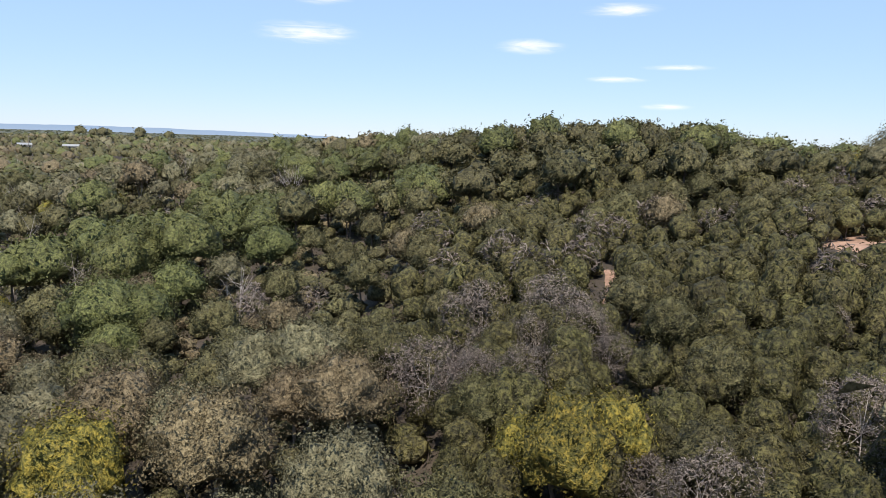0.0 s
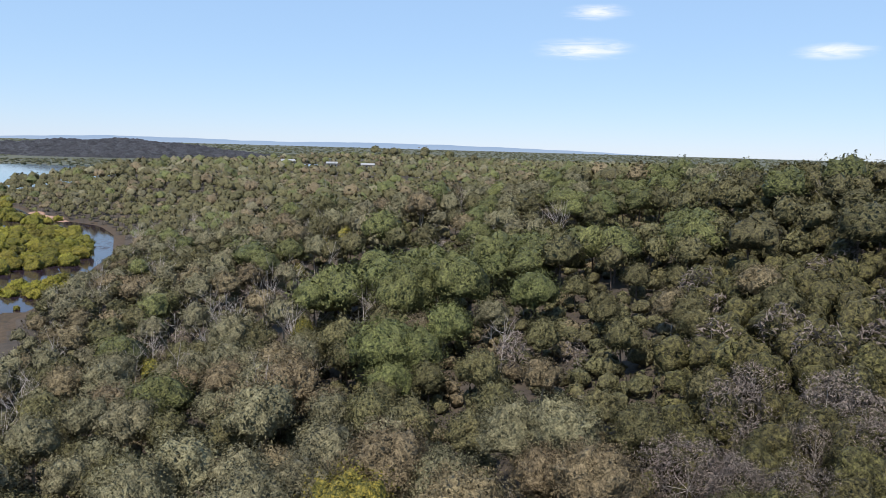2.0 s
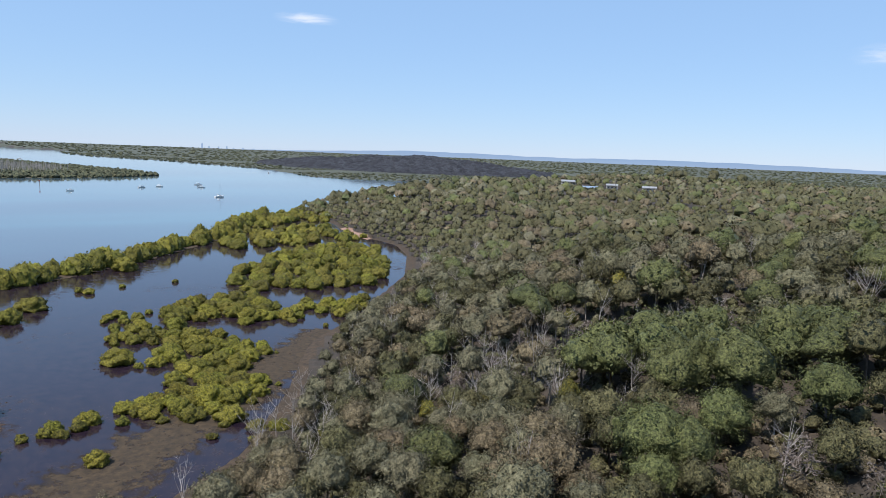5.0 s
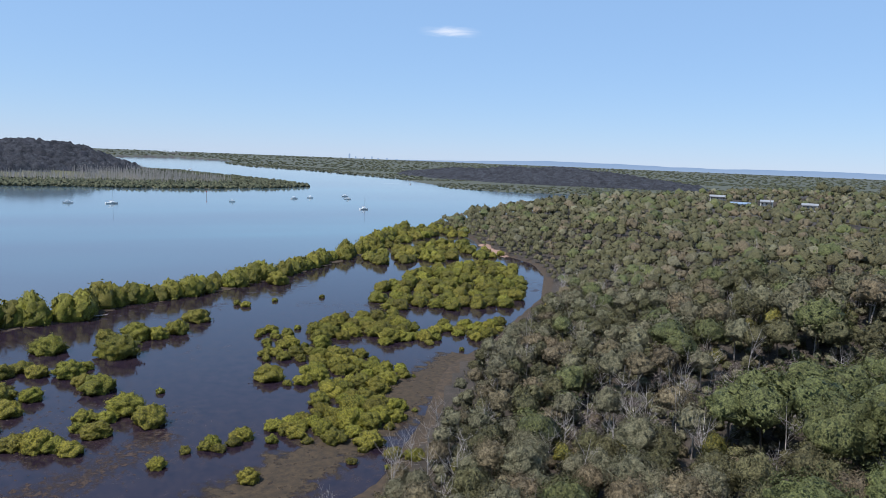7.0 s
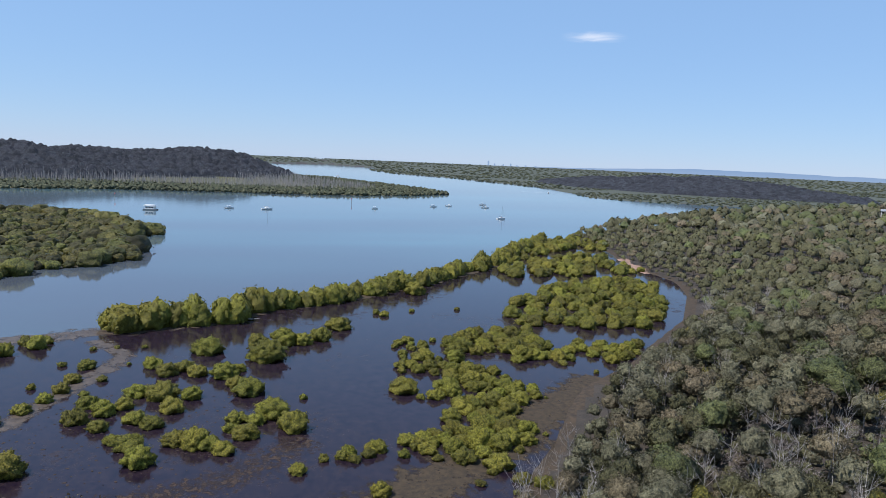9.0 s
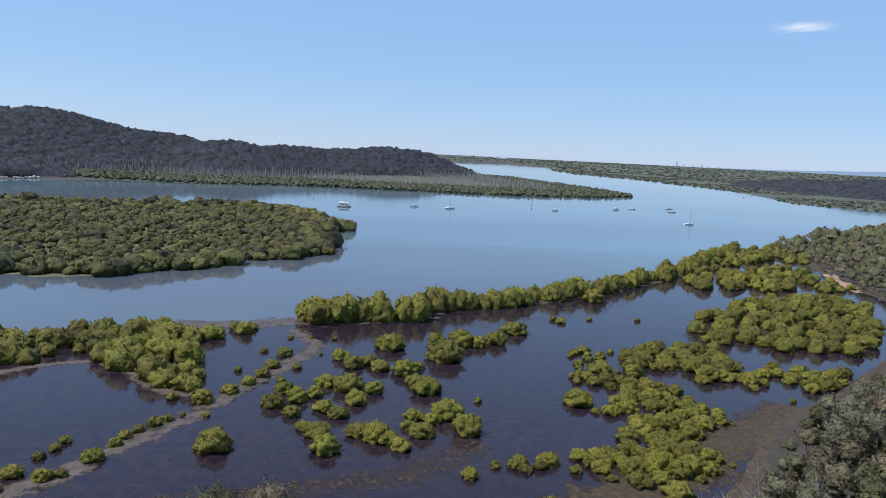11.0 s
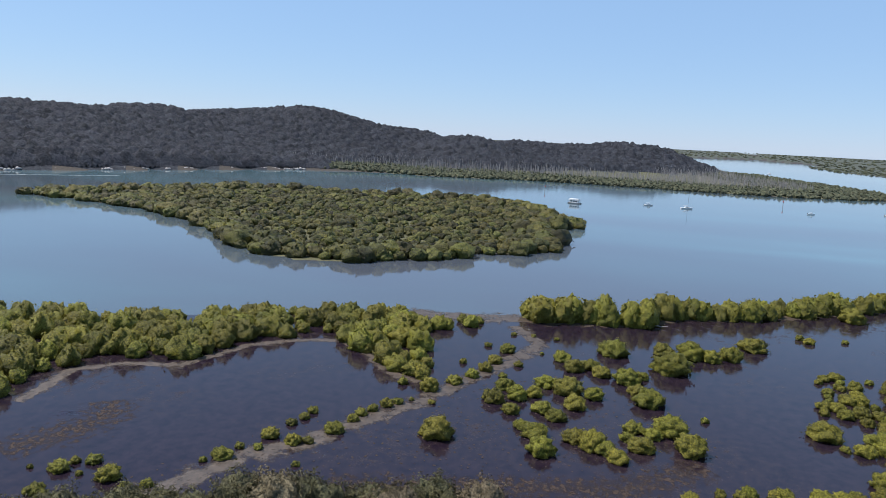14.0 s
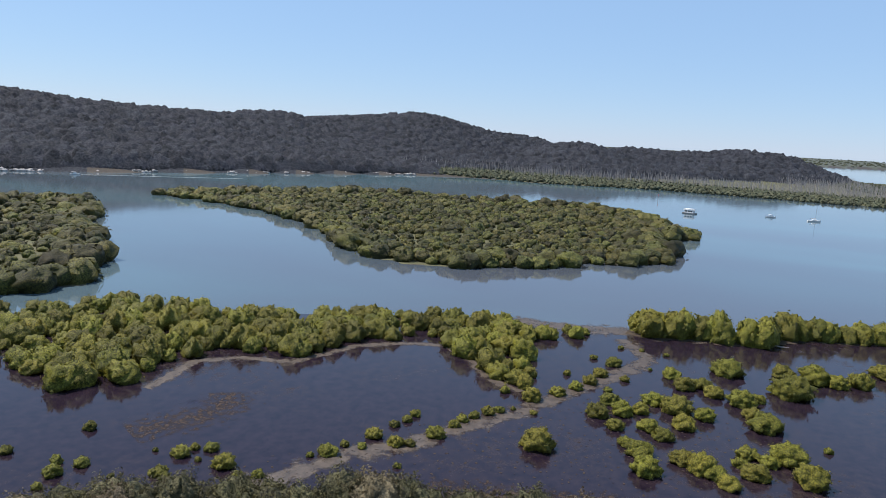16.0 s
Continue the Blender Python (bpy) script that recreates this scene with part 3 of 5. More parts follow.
def fading(mat, grain=0.33, low=0.62, high=0.80):
    """A strip's material that breaks up into patches towards the strip's edges."""
    m = mat.copy()
    m.name = mat.name + "_patches"
    n, l = m.node_tree.nodes, m.node_tree.links
    at = n.new("ShaderNodeAttribute")
    at.attribute_name = "inner"
    geo = n.new("ShaderNodeNewGeometry")
    nz = add(n, "ShaderNodeTexNoise", Scale=grain, Detail=9.0, Roughness=0.68)
    l.new(geo.outputs["Position"], nz.inputs["Vector"])
    s = n.new("ShaderNodeMath")
    s.operation = "MULTIPLY_ADD"
    s.inputs[1].default_value = 0.34
    l.new(at.outputs["Fac"], s.inputs[0])
    l.new(nz.outputs["Fac"], s.inputs[2])
    r = n.new("ShaderNodeMapRange")
    r.inputs["From Min"].default_value, r.inputs["From Max"].default_value = low, high
    l.new(s.outputs[0], r.inputs["Value"])
    l.new(r.outputs[0], n["Principled BSDF"].inputs["Alpha"])
    return m


def ribbon(name, line, width, lift, mat, label, category, kind="structure", follow=True):
    """A strip of ground along a line, a little above the sheet below, with uneven edges."""
    pts = []
    for (x0, y0), (x1, y1) in zip(line, line[1:]):
        k = max(2, int(math.hypot(x1 - x0, y1 - y0) / 1.5))
        pts += [(x0 + (x1 - x0) * i / k, y0 + (y1 - y0) * i / k) for i in range(k)]
    pts = np.array(pts + [line[-1]])
    d = np.gradient(pts, axis=0)
    d /= np.linalg.norm(d, axis=1)[:, None]
    side = np.stack([-d[:, 1], d[:, 0]], 1)
    rows = []
    for u in (-1, -0.5, 0, 0.5, 1):
        w = width / 2 * u * (1 + (0.8 * np.array([noise.fractal((p[0] * 0.3, p[1] * 0.3, 3.0 + u), 0.7, 2.0, 3) for p in pts]) if abs(u) == 1 else 0))
        q = pts + side * np.reshape(w, (-1, 1))
        z = (height(q[:, 0], q[:, 1]) if follow else 0.05) + lift * (1.0 if abs(u) < 1 else 0.2)
        rows.append(np.column_stack([q, np.broadcast_to(z, len(q))]))
    v = np.concatenate(rows)
    n = len(pts)
    f = [(a * n + i, a * n + i + 1, (a + 1) * n + i + 1, (a + 1) * n + i) for a in range(4) for i in range(n - 1)]
    ob = sheet(name, v, f, [mat], smooth=True)
    inner = np.repeat(np.array([0.0, 0.7, 1.0, 0.7, 0.0]), n).astype(np.float32)
    ob.data.attributes.new("inner", "FLOAT", "POINT").data.foreach_set("value", inner)
    return tagged(ob, label, category, kind=kind)


SILT_PATCHES, WEED_PATCHES, WEED_WET_PATCHES = fading(SILT), fading(WEED, 0.5, 0.56, 0.72), fading(WEED_WET, 0.9, 0.74, 0.90)
ribbon("marsh", [(-68, 6), (-79, 17), (-88, 28), (-95, 40), (-104, 53), (-117, 69), (-131, 88)], 15.0, 0.012, WEED_PATCHES, "brown weedy marsh between the mud and the wood", "marsh", follow=False)
ribbon("weed_bed", [(-82, -84), (-90, -80), (-98, -78), (-104, -82)], 17.0, 0.010, WEED_WET_PATCHES, "reddish-brown weed bed on the wet mud", "weed", follow=False)
ribbon("weed_bed", [(-88, -34), (-96, -10), (-100, 6), (-112, 20)], 13.0, 0.010, WEED_WET_PATCHES, "strips of brown weed on the wet mud", "weed", follow=False)
ribbon("sandbar", BAR, 5.0, 0.16, SAND, "narrow brown sandbar along the channel under the mangroves", "sandbar", follow=False)
ribbon("mud_track", [(-72, -58), (-84, -53), (-92, -50), (-99, -43), (-106, -40), (-113, -36), (-124, -30), (-138, -24), (-153, -17), (-169, -12), (-184, -20)],
       7.5, 0.02, SILT_PATCHES, "pale muddy track across the tidal flat", "track", follow=False)
ribbon("silt_margin", [(-98, -97), (-104, -97), (-115, -100), (-122, -92), (-125, -82), (-142, -76), (-149, -69), (-154, -58), (-146, -48), (-137, -41), (-133, -33)],
       4.4, 0.015, SILT_PATCHES, "pale wet silt along the foot of the mangroves", "mud", follow=False)
ribbon("silt_shoal", [(-186, -52), (-187, -38), (-190, -26), (-194, -14), (-196, 0)], 14.0, 0.025, SILT_PATCHES, "pale silt shoal where the lagoon meets the channel", "mud", follow=False)
ribbon("shore_path", [(-262, 193), (-275, 200), (-288, 203), (-305, 212)], 5.5, 0.25, PATH_DIRT, "orange dirt path at the edge of the wood", "path")
ribbon("bush_path", [(9.4, 51), (10.6, 56), (12, 63), (13, 70)], 1.2, 0.12, PATH_DIRT, "narrow pinkish dirt path up the bushy slope", "path")
ribbon("dirt_clearing", [(30, 53), (34, 60), (38, 68), (44, 77)], 9.0, 0.15, PATH_DIRT, "bare reddish dirt beside the road", "clearing")

# ---- trees: kinds ----
# each kind in grades from near to far: crown mesh, wood mesh
GRADES = {"near": (5600, 0.105, 46, (14, 8)), "mid": (1600, 0.185, 34, (12, 6)), "back": (310, 0.36, 24, (8, 5)), "far": (26, 0.62, 12, (8, 4)), "farthest": (6, 1.0, 6, (6, 3))}
KIND = {  # leaf, bark, radius, low, top, ragged, stout
    "gum": ("gum", BARK, 3.9, 2.4, 9.6, 0.35, 0.22),
    "olive": ("olive", DARK_BARK, 3.5, 1.6, 8.4, 0.3, 0.18),
    "brown": ("brown", BARK, 3.9, 2.2, 9.0, 0.32, 0.20),
    "green": ("green", DARK_BARK, 4.8, 1.6, 9.8, 0.25, 0.24),
    "yellow": ("yellow", DARK_BARK, 2.3, 0.8, 6.6, 0.3, 0.13),
    "heath": ("heath", DARK_BARK, 1.7, 0.2, 4.4, 0.3, 0.08),
    "grey": ("grey", DEAD, 2.2, 0.4, 5.0, 0.5, 0.03),
}
TREE = {}
for kind, (leaf, bark, radius, low, top, ragged, stout) in KIND.items():
    for grade, (count, size, clumps, body) in GRADES.items():
        small = (radius / 4.0) ** 2
        n = max(6, int(count * min(1.1, small * 1.2)))
        n = n * 2 if kind == "grey" else n
        variants = []
        for _ in range(4 if grade in ("near", "mid") else 3):
            wide = {"heath": 0.32, "grey": 0.22}.get(kind, 0.5)
            leaves, cc = canopy(radius, low, top, max(6, int(clumps * min(1, small * 1.5))), n, size * (0.8 if small < 0.6 else 1), ragged, wide, None if kind == "grey" else body, lift=0.6 if grade in ("far", "farthest") else 0.12)
            trunk = wood(top, cc, stout, {"near": 7, "mid": 5, "back": 3}.get(grade, 1), 0.35, {"near": 6, "mid": 5}.get(grade, 3))
            variants.append((leaves, trunk, n))
        TREE[kind, grade] = variants

WORDS = {
    "gum": ("grey-green gum tree with an open crown and pale limbs", "tree"),
    "olive": ("dull olive-green bushland tree with a dense crown", "tree"),
    "brown": ("bronze-brown leaved tree with pale branching limbs", "tree"),
    "green": ("bright green leafy tree with a full rounded crown", "tree"),
    "yellow": ("yellow-green wattle with flowering crown", "tree"),
    "heath": ("olive heath shrub with upright twiggy branches", "shrub"),
    "grey": ("leafless grey twiggy shrub on the bushy slope", "shrub"),
}
NAMES = {"gum": "gum_tree", "olive": "bush_tree", "brown": "paperbark_tree", "green": "leafy_tree", "yellow": "wattle_tree", "heath": "heath_shrub", "grey": "bare_shrub"}
MASTER = {}


def halves(leaves, count):
    """The sprays and the dense inside of a crown, apart."""
    v, f, nv = leaves
    k = 4 * count
    return [(v[:k], f[:count], nv[:k])] + ([(v[k:], f[count:] - k, nv[k:])] if len(f) > count else [])


def tree_thing(kind, grade, variant, x, y, z, s, turn):
    """A tree or shrub as a thing with trunk and crown."""
    key = (kind, grade, variant)
    m = pose(x, y, z, 0, 0, turn) @ Matrix.Diagonal((s, s, s, 1))
    if key not in MASTER:
        root = tagged(new(NAMES[kind]), *WORDS[kind], group="trees and shrubs of the bush")
        leaves, trunk, count = TREE[kind, grade][variant]
        sheet("crown", *leaves[:2], [FINE[KIND[kind][0]], MASS[KIND[kind][0]]], np.arange(len(leaves[1])) >= count, parent=root, normals=leaves[2])
        sheet("trunk", *trunk[:2], [KIND[kind][1]], parent=root, normals=trunk[2])
        root.matrix_basis = m
        MASTER[key] = root
        return root
    ob = copy_thing(MASTER[key], Matrix.Identity(4))
    ob.matrix_basis = m
    return ob


def kinds_at(x, y):
    """Which kind of tree grows where, by patches in the plan."""
    n1 = np.array([noise.noise((a * 0.03, b * 0.03, 1.7)) for a, b in zip(x, y)])
    u = rng.uniform(size=len(x))
    inland = shore_distance(MAINLAND, x, y) + 18 * n1 > 48
    kind = np.where(u < 0.40, "gum", np.where(u < 0.78, "olive", np.where(u < 0.92, "brown", np.where(u < 0.96, "green", "yellow")))).astype(object)
    kind[inland] = np.where(u < 0.38, "olive", np.where(u < 0.56, "green", np.where(u < 0.90, "gum", np.where(u < 0.97, "brown", "yellow"))))[inland]
    outlying = np.hypot(x, y) + 40 * n1 > 190
    kind[outlying] = np.where(u < 0.80, "olive", np.where(u < 0.84, "gum", np.where(u < 0.90, "green", "brown")))[outlying]
    slope = (x > -4 - 0.06 * (y - 20)) & (y < 108) & (y > 25)
    dusky = (x > -24) & (y > 44) & (y < 110) & ~slope
    kind[dusky] = np.where(u < 0.68, "olive", np.where(u < 0.72, "heath", np.where(u < 0.82, "brown", np.where(u < 0.93, "green", "yellow"))))[dusky]
    u2 = rng.uniform(size=len(x))
    kind[slope] = np.where(u2 < 0.70, "heath", np.where(u2 < 0.80, "grey", np.where(u2 < 0.93, "olive", np.where(u2 < 0.96, "brown", "yellow"))))[slope]
    leafy = (((x + 47) / 15) ** 2 + ((y - 95) / 19) ** 2 < 1) | (((x + 35) / 7) ** 2 + ((y - 62) / 6) ** 2 < 1)
    kind[leafy] = np.where(u < 0.9, "green", "olive")[leafy]
    glade = (((x + 24) / 18) ** 2 + ((y - 106) / 17) ** 2 < 1) | (((x + 28) / 22) ** 2 + ((y - 148) / 18) ** 2 < 1)
    kind[glade & ~leafy] = np.where(u < 0.5, "green", "olive")[glade & ~leafy]
    bronze = ((x + 72) / 13) ** 2 + ((y - 96) / 30) ** 2 < 1
    kind[bronze & ~leafy] = np.where(u < 0.14, "brown", np.where(u < 0.9, "grey", "gum"))[bronze & ~leafy]
    near_brown = ((x + 43) / 8) ** 2 + ((y - 53) / 7) ** 2 < 1
    kind[near_brown] = np.where(u < 0.85, "brown", "gum")[near_brown]
    mauve_shrubs = ((x + 21) / 7) ** 2 + ((y - 68) / 6) ** 2 < 1
    kind[mauve_shrubs] = np.where(u < 0.5, "grey", np.where(u < 0.75, "brown", "olive"))[mauve_shrubs]
    kind[(kind == "green") & (np.hypot(x, y) < 68) & ~leafy] = "olive"
    open_gums = ((x + 20) / 17) ** 2 + ((y - 35) / 15) ** 2 < 1
    kind[open_gums] = np.where(u < 0.55, "gum", np.where(u < 0.72, "brown", np.where(u < 0.9, "olive", "yellow")))[open_gums]
    kind[(x > -3) & (y < 60) & np.isin(kind, ("gum", "brown"))] = "olive"
    shady = (x > -30) & (y > 84) & (y < 230) & ~leafy & (u > 0.6)
    kind[shady] = "olive"
    return kind


HOUSES = [(-490, 640, 40, 15, 9, 6.0, "pale", "white two-storey house among tall trees", 2), (-432, 600, 36, 19, 8, 3.4, "blue", "long low house with a blue-grey roof", 1),
          (-420, 622, 36, 11, 8, 6.4, "pale", "white house with a pale roof behind the trees", 2), (-375, 620, 30, 13, 8, 6.0, "pale", "white house half hidden by trees", 2),
          (-252, 505, 25, 10, 7, 6.5, "pale", "small pale house deep in the bush", 1), (-312, 632, 26, 11, 8, 6.5, "pale", "pale roofed house among trees", 1)]
DEAD_TREES = [(-24, 68, 1.0), (-62, 84, 1.0), (-58, 96, 1.1), (-70, 78, 0.9), (-66, 104, 1.0), (-84, 60, 0.9), (-80, 54, 1.0), (-90, 66, 0.8), (-76, 46, 0.9), (-74, 40, 0.8),
              (-46, 62, 1.0), (-40, 52, 0.9), (-54, 120, 1.0), (-80, 118, 1.1), (-98, 112, 1.1), (-112, 134, 1.1), (-120, 150, 1.2), (-36, 130, 1.0),
              (8, 118, 1.0), (-8, 140, 1.2), (-130, 180, 1.2), (-150, 220, 1.3), (-90, 240, 1.3), (-68, 160, 1.2),
              (-72, 66, 1.0), (-100, 90, 0.9), (-88, 53, 0.9), (-84, 48, 0.8), (-93, 58, 0.9), (-80, 43, 0.9)]


def off_paths(x, y):
    on_path = (np.abs(x - (4 + (y - 31) * 0.235)) < 1.0) & (y > 48) & (y < 71)
    along = ((x - 38) * -38 + (y - 66) * -66) / 76.2
    clearing = (np.hypot(x - 38, (y - 66)) < 6.5) | ((along > 0) & (along < 12) & (np.abs((x - 38) * 66 - (y - 66) * 38) / 76.2 < 6))
    hut = np.hypot(x - 46, y - 101) < 4.5
    lane = np.hypot(x + 285, y - 202) < 5
    out = on_path | clearing | hut | lane
    for hx, hy, *_ in HOUSES[:4]:
        k = math.hypot(hx, hy)
        along = ((x - hx) * -hx + (y - hy) * -hy) / k
        across = np.abs((x - hx) * hy - (y - hy) * hx) / k
        out |= (along > -8) & (along < 26) & (across < 10)
    return ~out


FOREGROUND = [("yellow", -18.8, 30.7, 1.35), ("yellow", 4.2, 29.5, 1.15), ("yellow", 6.8, 31.5, 0.9), ("yellow", 2.4, 32.0, 0.8), ("olive", -0.6, 26.0, 0.8), ("gum", -5.4, 28.0, 0.85),
              ("brown", -12.6, 32.0, 0.95), ("gum", -9.0, 25.5, 0.7), ("brown", -19.5, 36.0, 1.0), ("gum", -25.0, 30.0, 0.95), ("olive", 10.5, 30.0, 0.6), ("olive", 0.5, 36.0, 0.6), ("olive", 13.0, 37.0, 0.6),
              ("brown", -7.0, 37.0, 0.8), ("gum", 52.0, 96.0, 1.0), ("gum", 56.5, 100.0, 1.25)]


BARE = [bare(6.5, 2.2, 44), bare(8.5, 2.0, 36), bare(5.0, 2.4, 52), bare(7.5, 2.8, 60)]
UNDERSTORY = [canopy(3.6, -0.5, 6.0, 14, 44, 0.5, 0.35, body=(6, 4), fill=0.85)[0] for _ in range(3)]


SHORE_ROW = [(-52, -70), (-60, -57), (-69, -44), (-76, -28), (-78.5, -17), (-77, -5)]


def plant_wood():
    # places: near ones singly, those farther away joined
    def land(x, y):
        r = np.hypot(x, y)
        return (shore_distance(MAINLAND, x, y) > np.where(y > 15, np.interp(r, [60, 90, 130, 240, 262, 300], [2.5, 4, 5.5, 5, 2, 1]), 1.5)) & off_paths(x, y) & (bearing(x, y) > -36) & (bearing(x, y) < 150)

    def in_view(x, y):
        """The side of the wood that faces the open ground and the bay; the rest is filled in coarsely."""
        b, r = bearing(x, y), np.hypot(x, y)
        return (r > 18 + np.clip(b - 20, 0, None) * 0.45) & (b > -35) & ((b > 2) | (r < 165))

    singles = 0
    groups = {"back": [], "far": [], "farthest": []}
    bands = [(12, 95, 5.2, None), (95, 215, 5.0, "back"), (215, 480, 5.0, "far"), (480, 1000, 10.5, "farthest")]
    for r0, r1, gap, grade in bands:
        x, y = spread_points(-r1, r1 * 0.6, -60 if r0 < 20 else 0, r1, gap, lambda a, b: (np.hypot(a, b) >= r0) & (np.hypot(a, b) < r1) & land(a, b))
        # low close paperbarks along the shore, broad crowns farther up the rise
        inner = np.clip((shore_distance(MAINLAND, x, y) - 25) / 40, 0, 1) if grade != "farthest" else np.zeros(len(x))
        thin = rng.uniform(size=len(x)) > inner * 0.42
        x, y, inner = x[thin], y[thin], inner[thin]
        seen = in_view(x, y)
        if grade is None:
            for _, fx, fy, fs in FOREGROUND:
                free = np.hypot(x - fx, y - fy) > 3.6 * fs
                x, y, seen, inner = x[free], y[free], seen[free], inner[free]
            filler = (x[~seen], y[~seen])
        x, y, inner = x[seen], y[seen], inner[seen]
        kind = kinds_at(x, y)
        z = height(x, y)
        s = rng.uniform(0.52, 0.86, len(x)) * (1 - inner) + rng.uniform(0.68, 1.3, len(x)) * inner
        s = rng.uniform(0.8, 1.4, len(x)) if grade == "farthest" else s
        s = np.where((y < 185) & (x > -70) & (y > 100), np.minimum(s, 0.92), s)
        s = s * rng.uniform(0.75, 1.1, len(x)) if grade == "far" else s
        s = np.where((np.hypot(x, y) < 95) & (x > -34), np.minimum(s, rng.uniform(0.55, 0.85, len(x))), s)
        s *= np.clip(0.45 + shore_distance(MAINLAND, x, y) * 0.045, 0.5, 1)
        for hx, hy, *_ in HOUSES[:4]:
            k = math.hypot(hx, hy)
            along, across = ((x - hx) * -hx + (y - hy) * -hy) / k, np.abs((x - hx) * hy - (y - hy) * hx) / k
            s = np.where((along > 0) & (along < 190) & (across < 10), np.minimum(s, 0.7), s)
        turn = rng.uniform(0, 6.28, len(x))
        if grade is None:
            # shrubs stand closer than trees
            hx, hy = spread_points(-8, 70, 24, 136, 2.35, lambda a, b: land(a, b) & (a > -4 - 0.06 * (b - 20)) & (np.hypot(a, b) < 142))
            hk = kinds_at(hx, hy)
            hk[(hy > 106) & (rng.uniform(size=len(hx)) < 0.6)] = "heath"
            keep = ~np.isin(kind, ("heath", "grey")) | (x < -6)
            hkeep = np.isin(hk, ("heath", "grey"))
            x, y, kind = np.r_[x[keep], hx[hkeep]], np.r_[y[keep], hy[hkeep]], np.r_[kind[keep], hk[hkeep]]
            z = height(x, y)
            s, turn = np.r_[s[keep], rng.uniform(0.6, 1.25, hkeep.sum())], rng.uniform(0, 360, len(x))
            for fk, fx, fy, fs in FOREGROUND:
                tree_thing(fk, "near", int(rng.integers(4)), fx, fy, float(height(np.array([fx]), np.array([fy]))[0]), fs, rng.uniform(0, 360))
            far = np.hypot(x, y)
            s = np.where((kind == "grey") & (x < -10), s * 1.5, s)
            for i in np.argsort(far):
                g = "near" if far[i] < 46 else "mid"
                if kind[i] in ("heath", "grey") and far[i] > 52:
                    p = [i]
                    leaves, trunk, count = TREE[kind[i], "mid" if far[i] < 60 else "back"][int(rng.integers(3))]
                    for piece, mat in (*zip(halves(leaves, count), (FINE[kind[i]], MASS[kind[i]])), (trunk, KIND[kind[i]][1])):
                        groups["back"].append((*placed(piece, x[p], y[p], z[p], s[p], np.radians(turn[p])), mat))
                    continue
                tree_thing(kind[i], g, int(rng.integers(4)), x[i], y[i], z[i], s[i], turn[i])
                singles += 1
        else:
            for k in KIND:
                for v in range(3):
                    pick = np.flatnonzero(kind == k)[v::3]
                    if len(pick):
                        leaves, trunk, count = TREE[k, grade][v]
                        lean_of = rng.uniform(size=len(pick))
                        for piece, mat in zip(halves(leaves, count), ((LEAFY if grade == "back" else LEAF)[k], MASS[k])):
                            groups[grade].append((*placed(piece, x[pick], y[pick], z[pick], s[pick], turn[pick]), mat, lean_of))
                        if grade != "farthest":
                            a = placed(trunk, x[pick], y[pick], z[pick], s[pick], turn[pick])
                            groups[grade].append((*a, KIND[k][1]))
    # row of low trees along the shore of the lagoon
    for (x0, y0), (x1, y1) in zip(SHORE_ROW, SHORE_ROW[1:]):
        k = round(math.hypot(x1 - x0, y1 - y0) / 1.6)
        for i in range(k):
            u = (i + rng.uniform(0, 0.8)) / k
            back = rng.uniform(-1.0, 6.0)
            px, py = x0 + (x1 - x0) * u + back, y0 + (y1 - y0) * u
            kind_here = ("olive", "olive", "heath", "olive", "brown", "heath")[int(rng.integers(6))]
            tree_thing(kind_here, "mid", int(rng.integers(4)), px, py, float(height(np.array([px]), np.array([py]))[0]), rng.uniform(0.95, 1.3) * (1.7 if kind_here == "heath" else 1), rng.uniform(0, 360))
    # low understory between the trees
    for r0, r1, gap in ((24, 95, 2.9), (95, 220, 3.5)):
        x, y = spread_points(-r1, r1 * 0.6, 0, r1, gap, lambda a, c: (np.hypot(a, c) >= r0) & (np.hypot(a, c) < r1) & land(a, c) & in_view(a, c))
        z, s, turn = height(x, y) - 0.5, rng.uniform(0.32, 0.55, len(x)), rng.uniform(0, 6.28, len(x))
        k = np.where(x > -6, "heath", np.where((rng.uniform(size=len(x)) < 0.25) & (x < -50), "gum", np.where(rng.uniform(size=len(x)) < 0.85, "olive", "brown")))
        for v in range(3):
            for kind in ("gum", "olive", "brown", "heath"):
                p = np.flatnonzero(k == kind)[v::3]
                lean_of = rng.uniform(size=len(p))
                for piece, mat in zip(halves(UNDERSTORY[v], 44), (LEAFY[kind], MASS[kind])):
                    groups["back"].append((*placed(piece, x[p], y[p], z[p], s[p], turn[p]), mat, lean_of))
    # leafless twiggy trees standing among the paperbarks
    x, y = spread_points(-215, -18, 20, 260, 8.0, lambda a, c: land(a, c) & in_view(a, c) & (np.hypot(a, c) < 260) & (np.hypot(a, c) > 62))
    mauve = ((x + 66) / 18) ** 2 + ((y - 92) / 36) ** 2 < 1
    keep = rng.uniform(size=len(x)) < np.where(mauve, 1.0, np.where(shore_distance(MAINLAND, x, y) < 60, 0.42, 0.16))
    x, y = x[keep], y[keep]
    z, s, turn = height(x, y), rng.uniform(0.7, 1.15, len(x)), rng.uniform(0, 6.28, len(x))
    for v in range(4):
        groups["back"].append((*placed(BARE[v], x[v::4], y[v::4], z[v::4], s[v::4], turn[v::4]), DEAD))
    x, y = filler
    z, s, turn = height(x, y), rng.uniform(0.8, 1.2, len(x)), rng.uniform(0, 6.28, len(x))
    for v in range(3):
        groups["back"].append((*placed(TREE["gum", "far"][v][0], x[v::3], y[v::3], z[v::3], s[v::3], turn[v::3]), LEAF["gum"], len(x[v::3])))
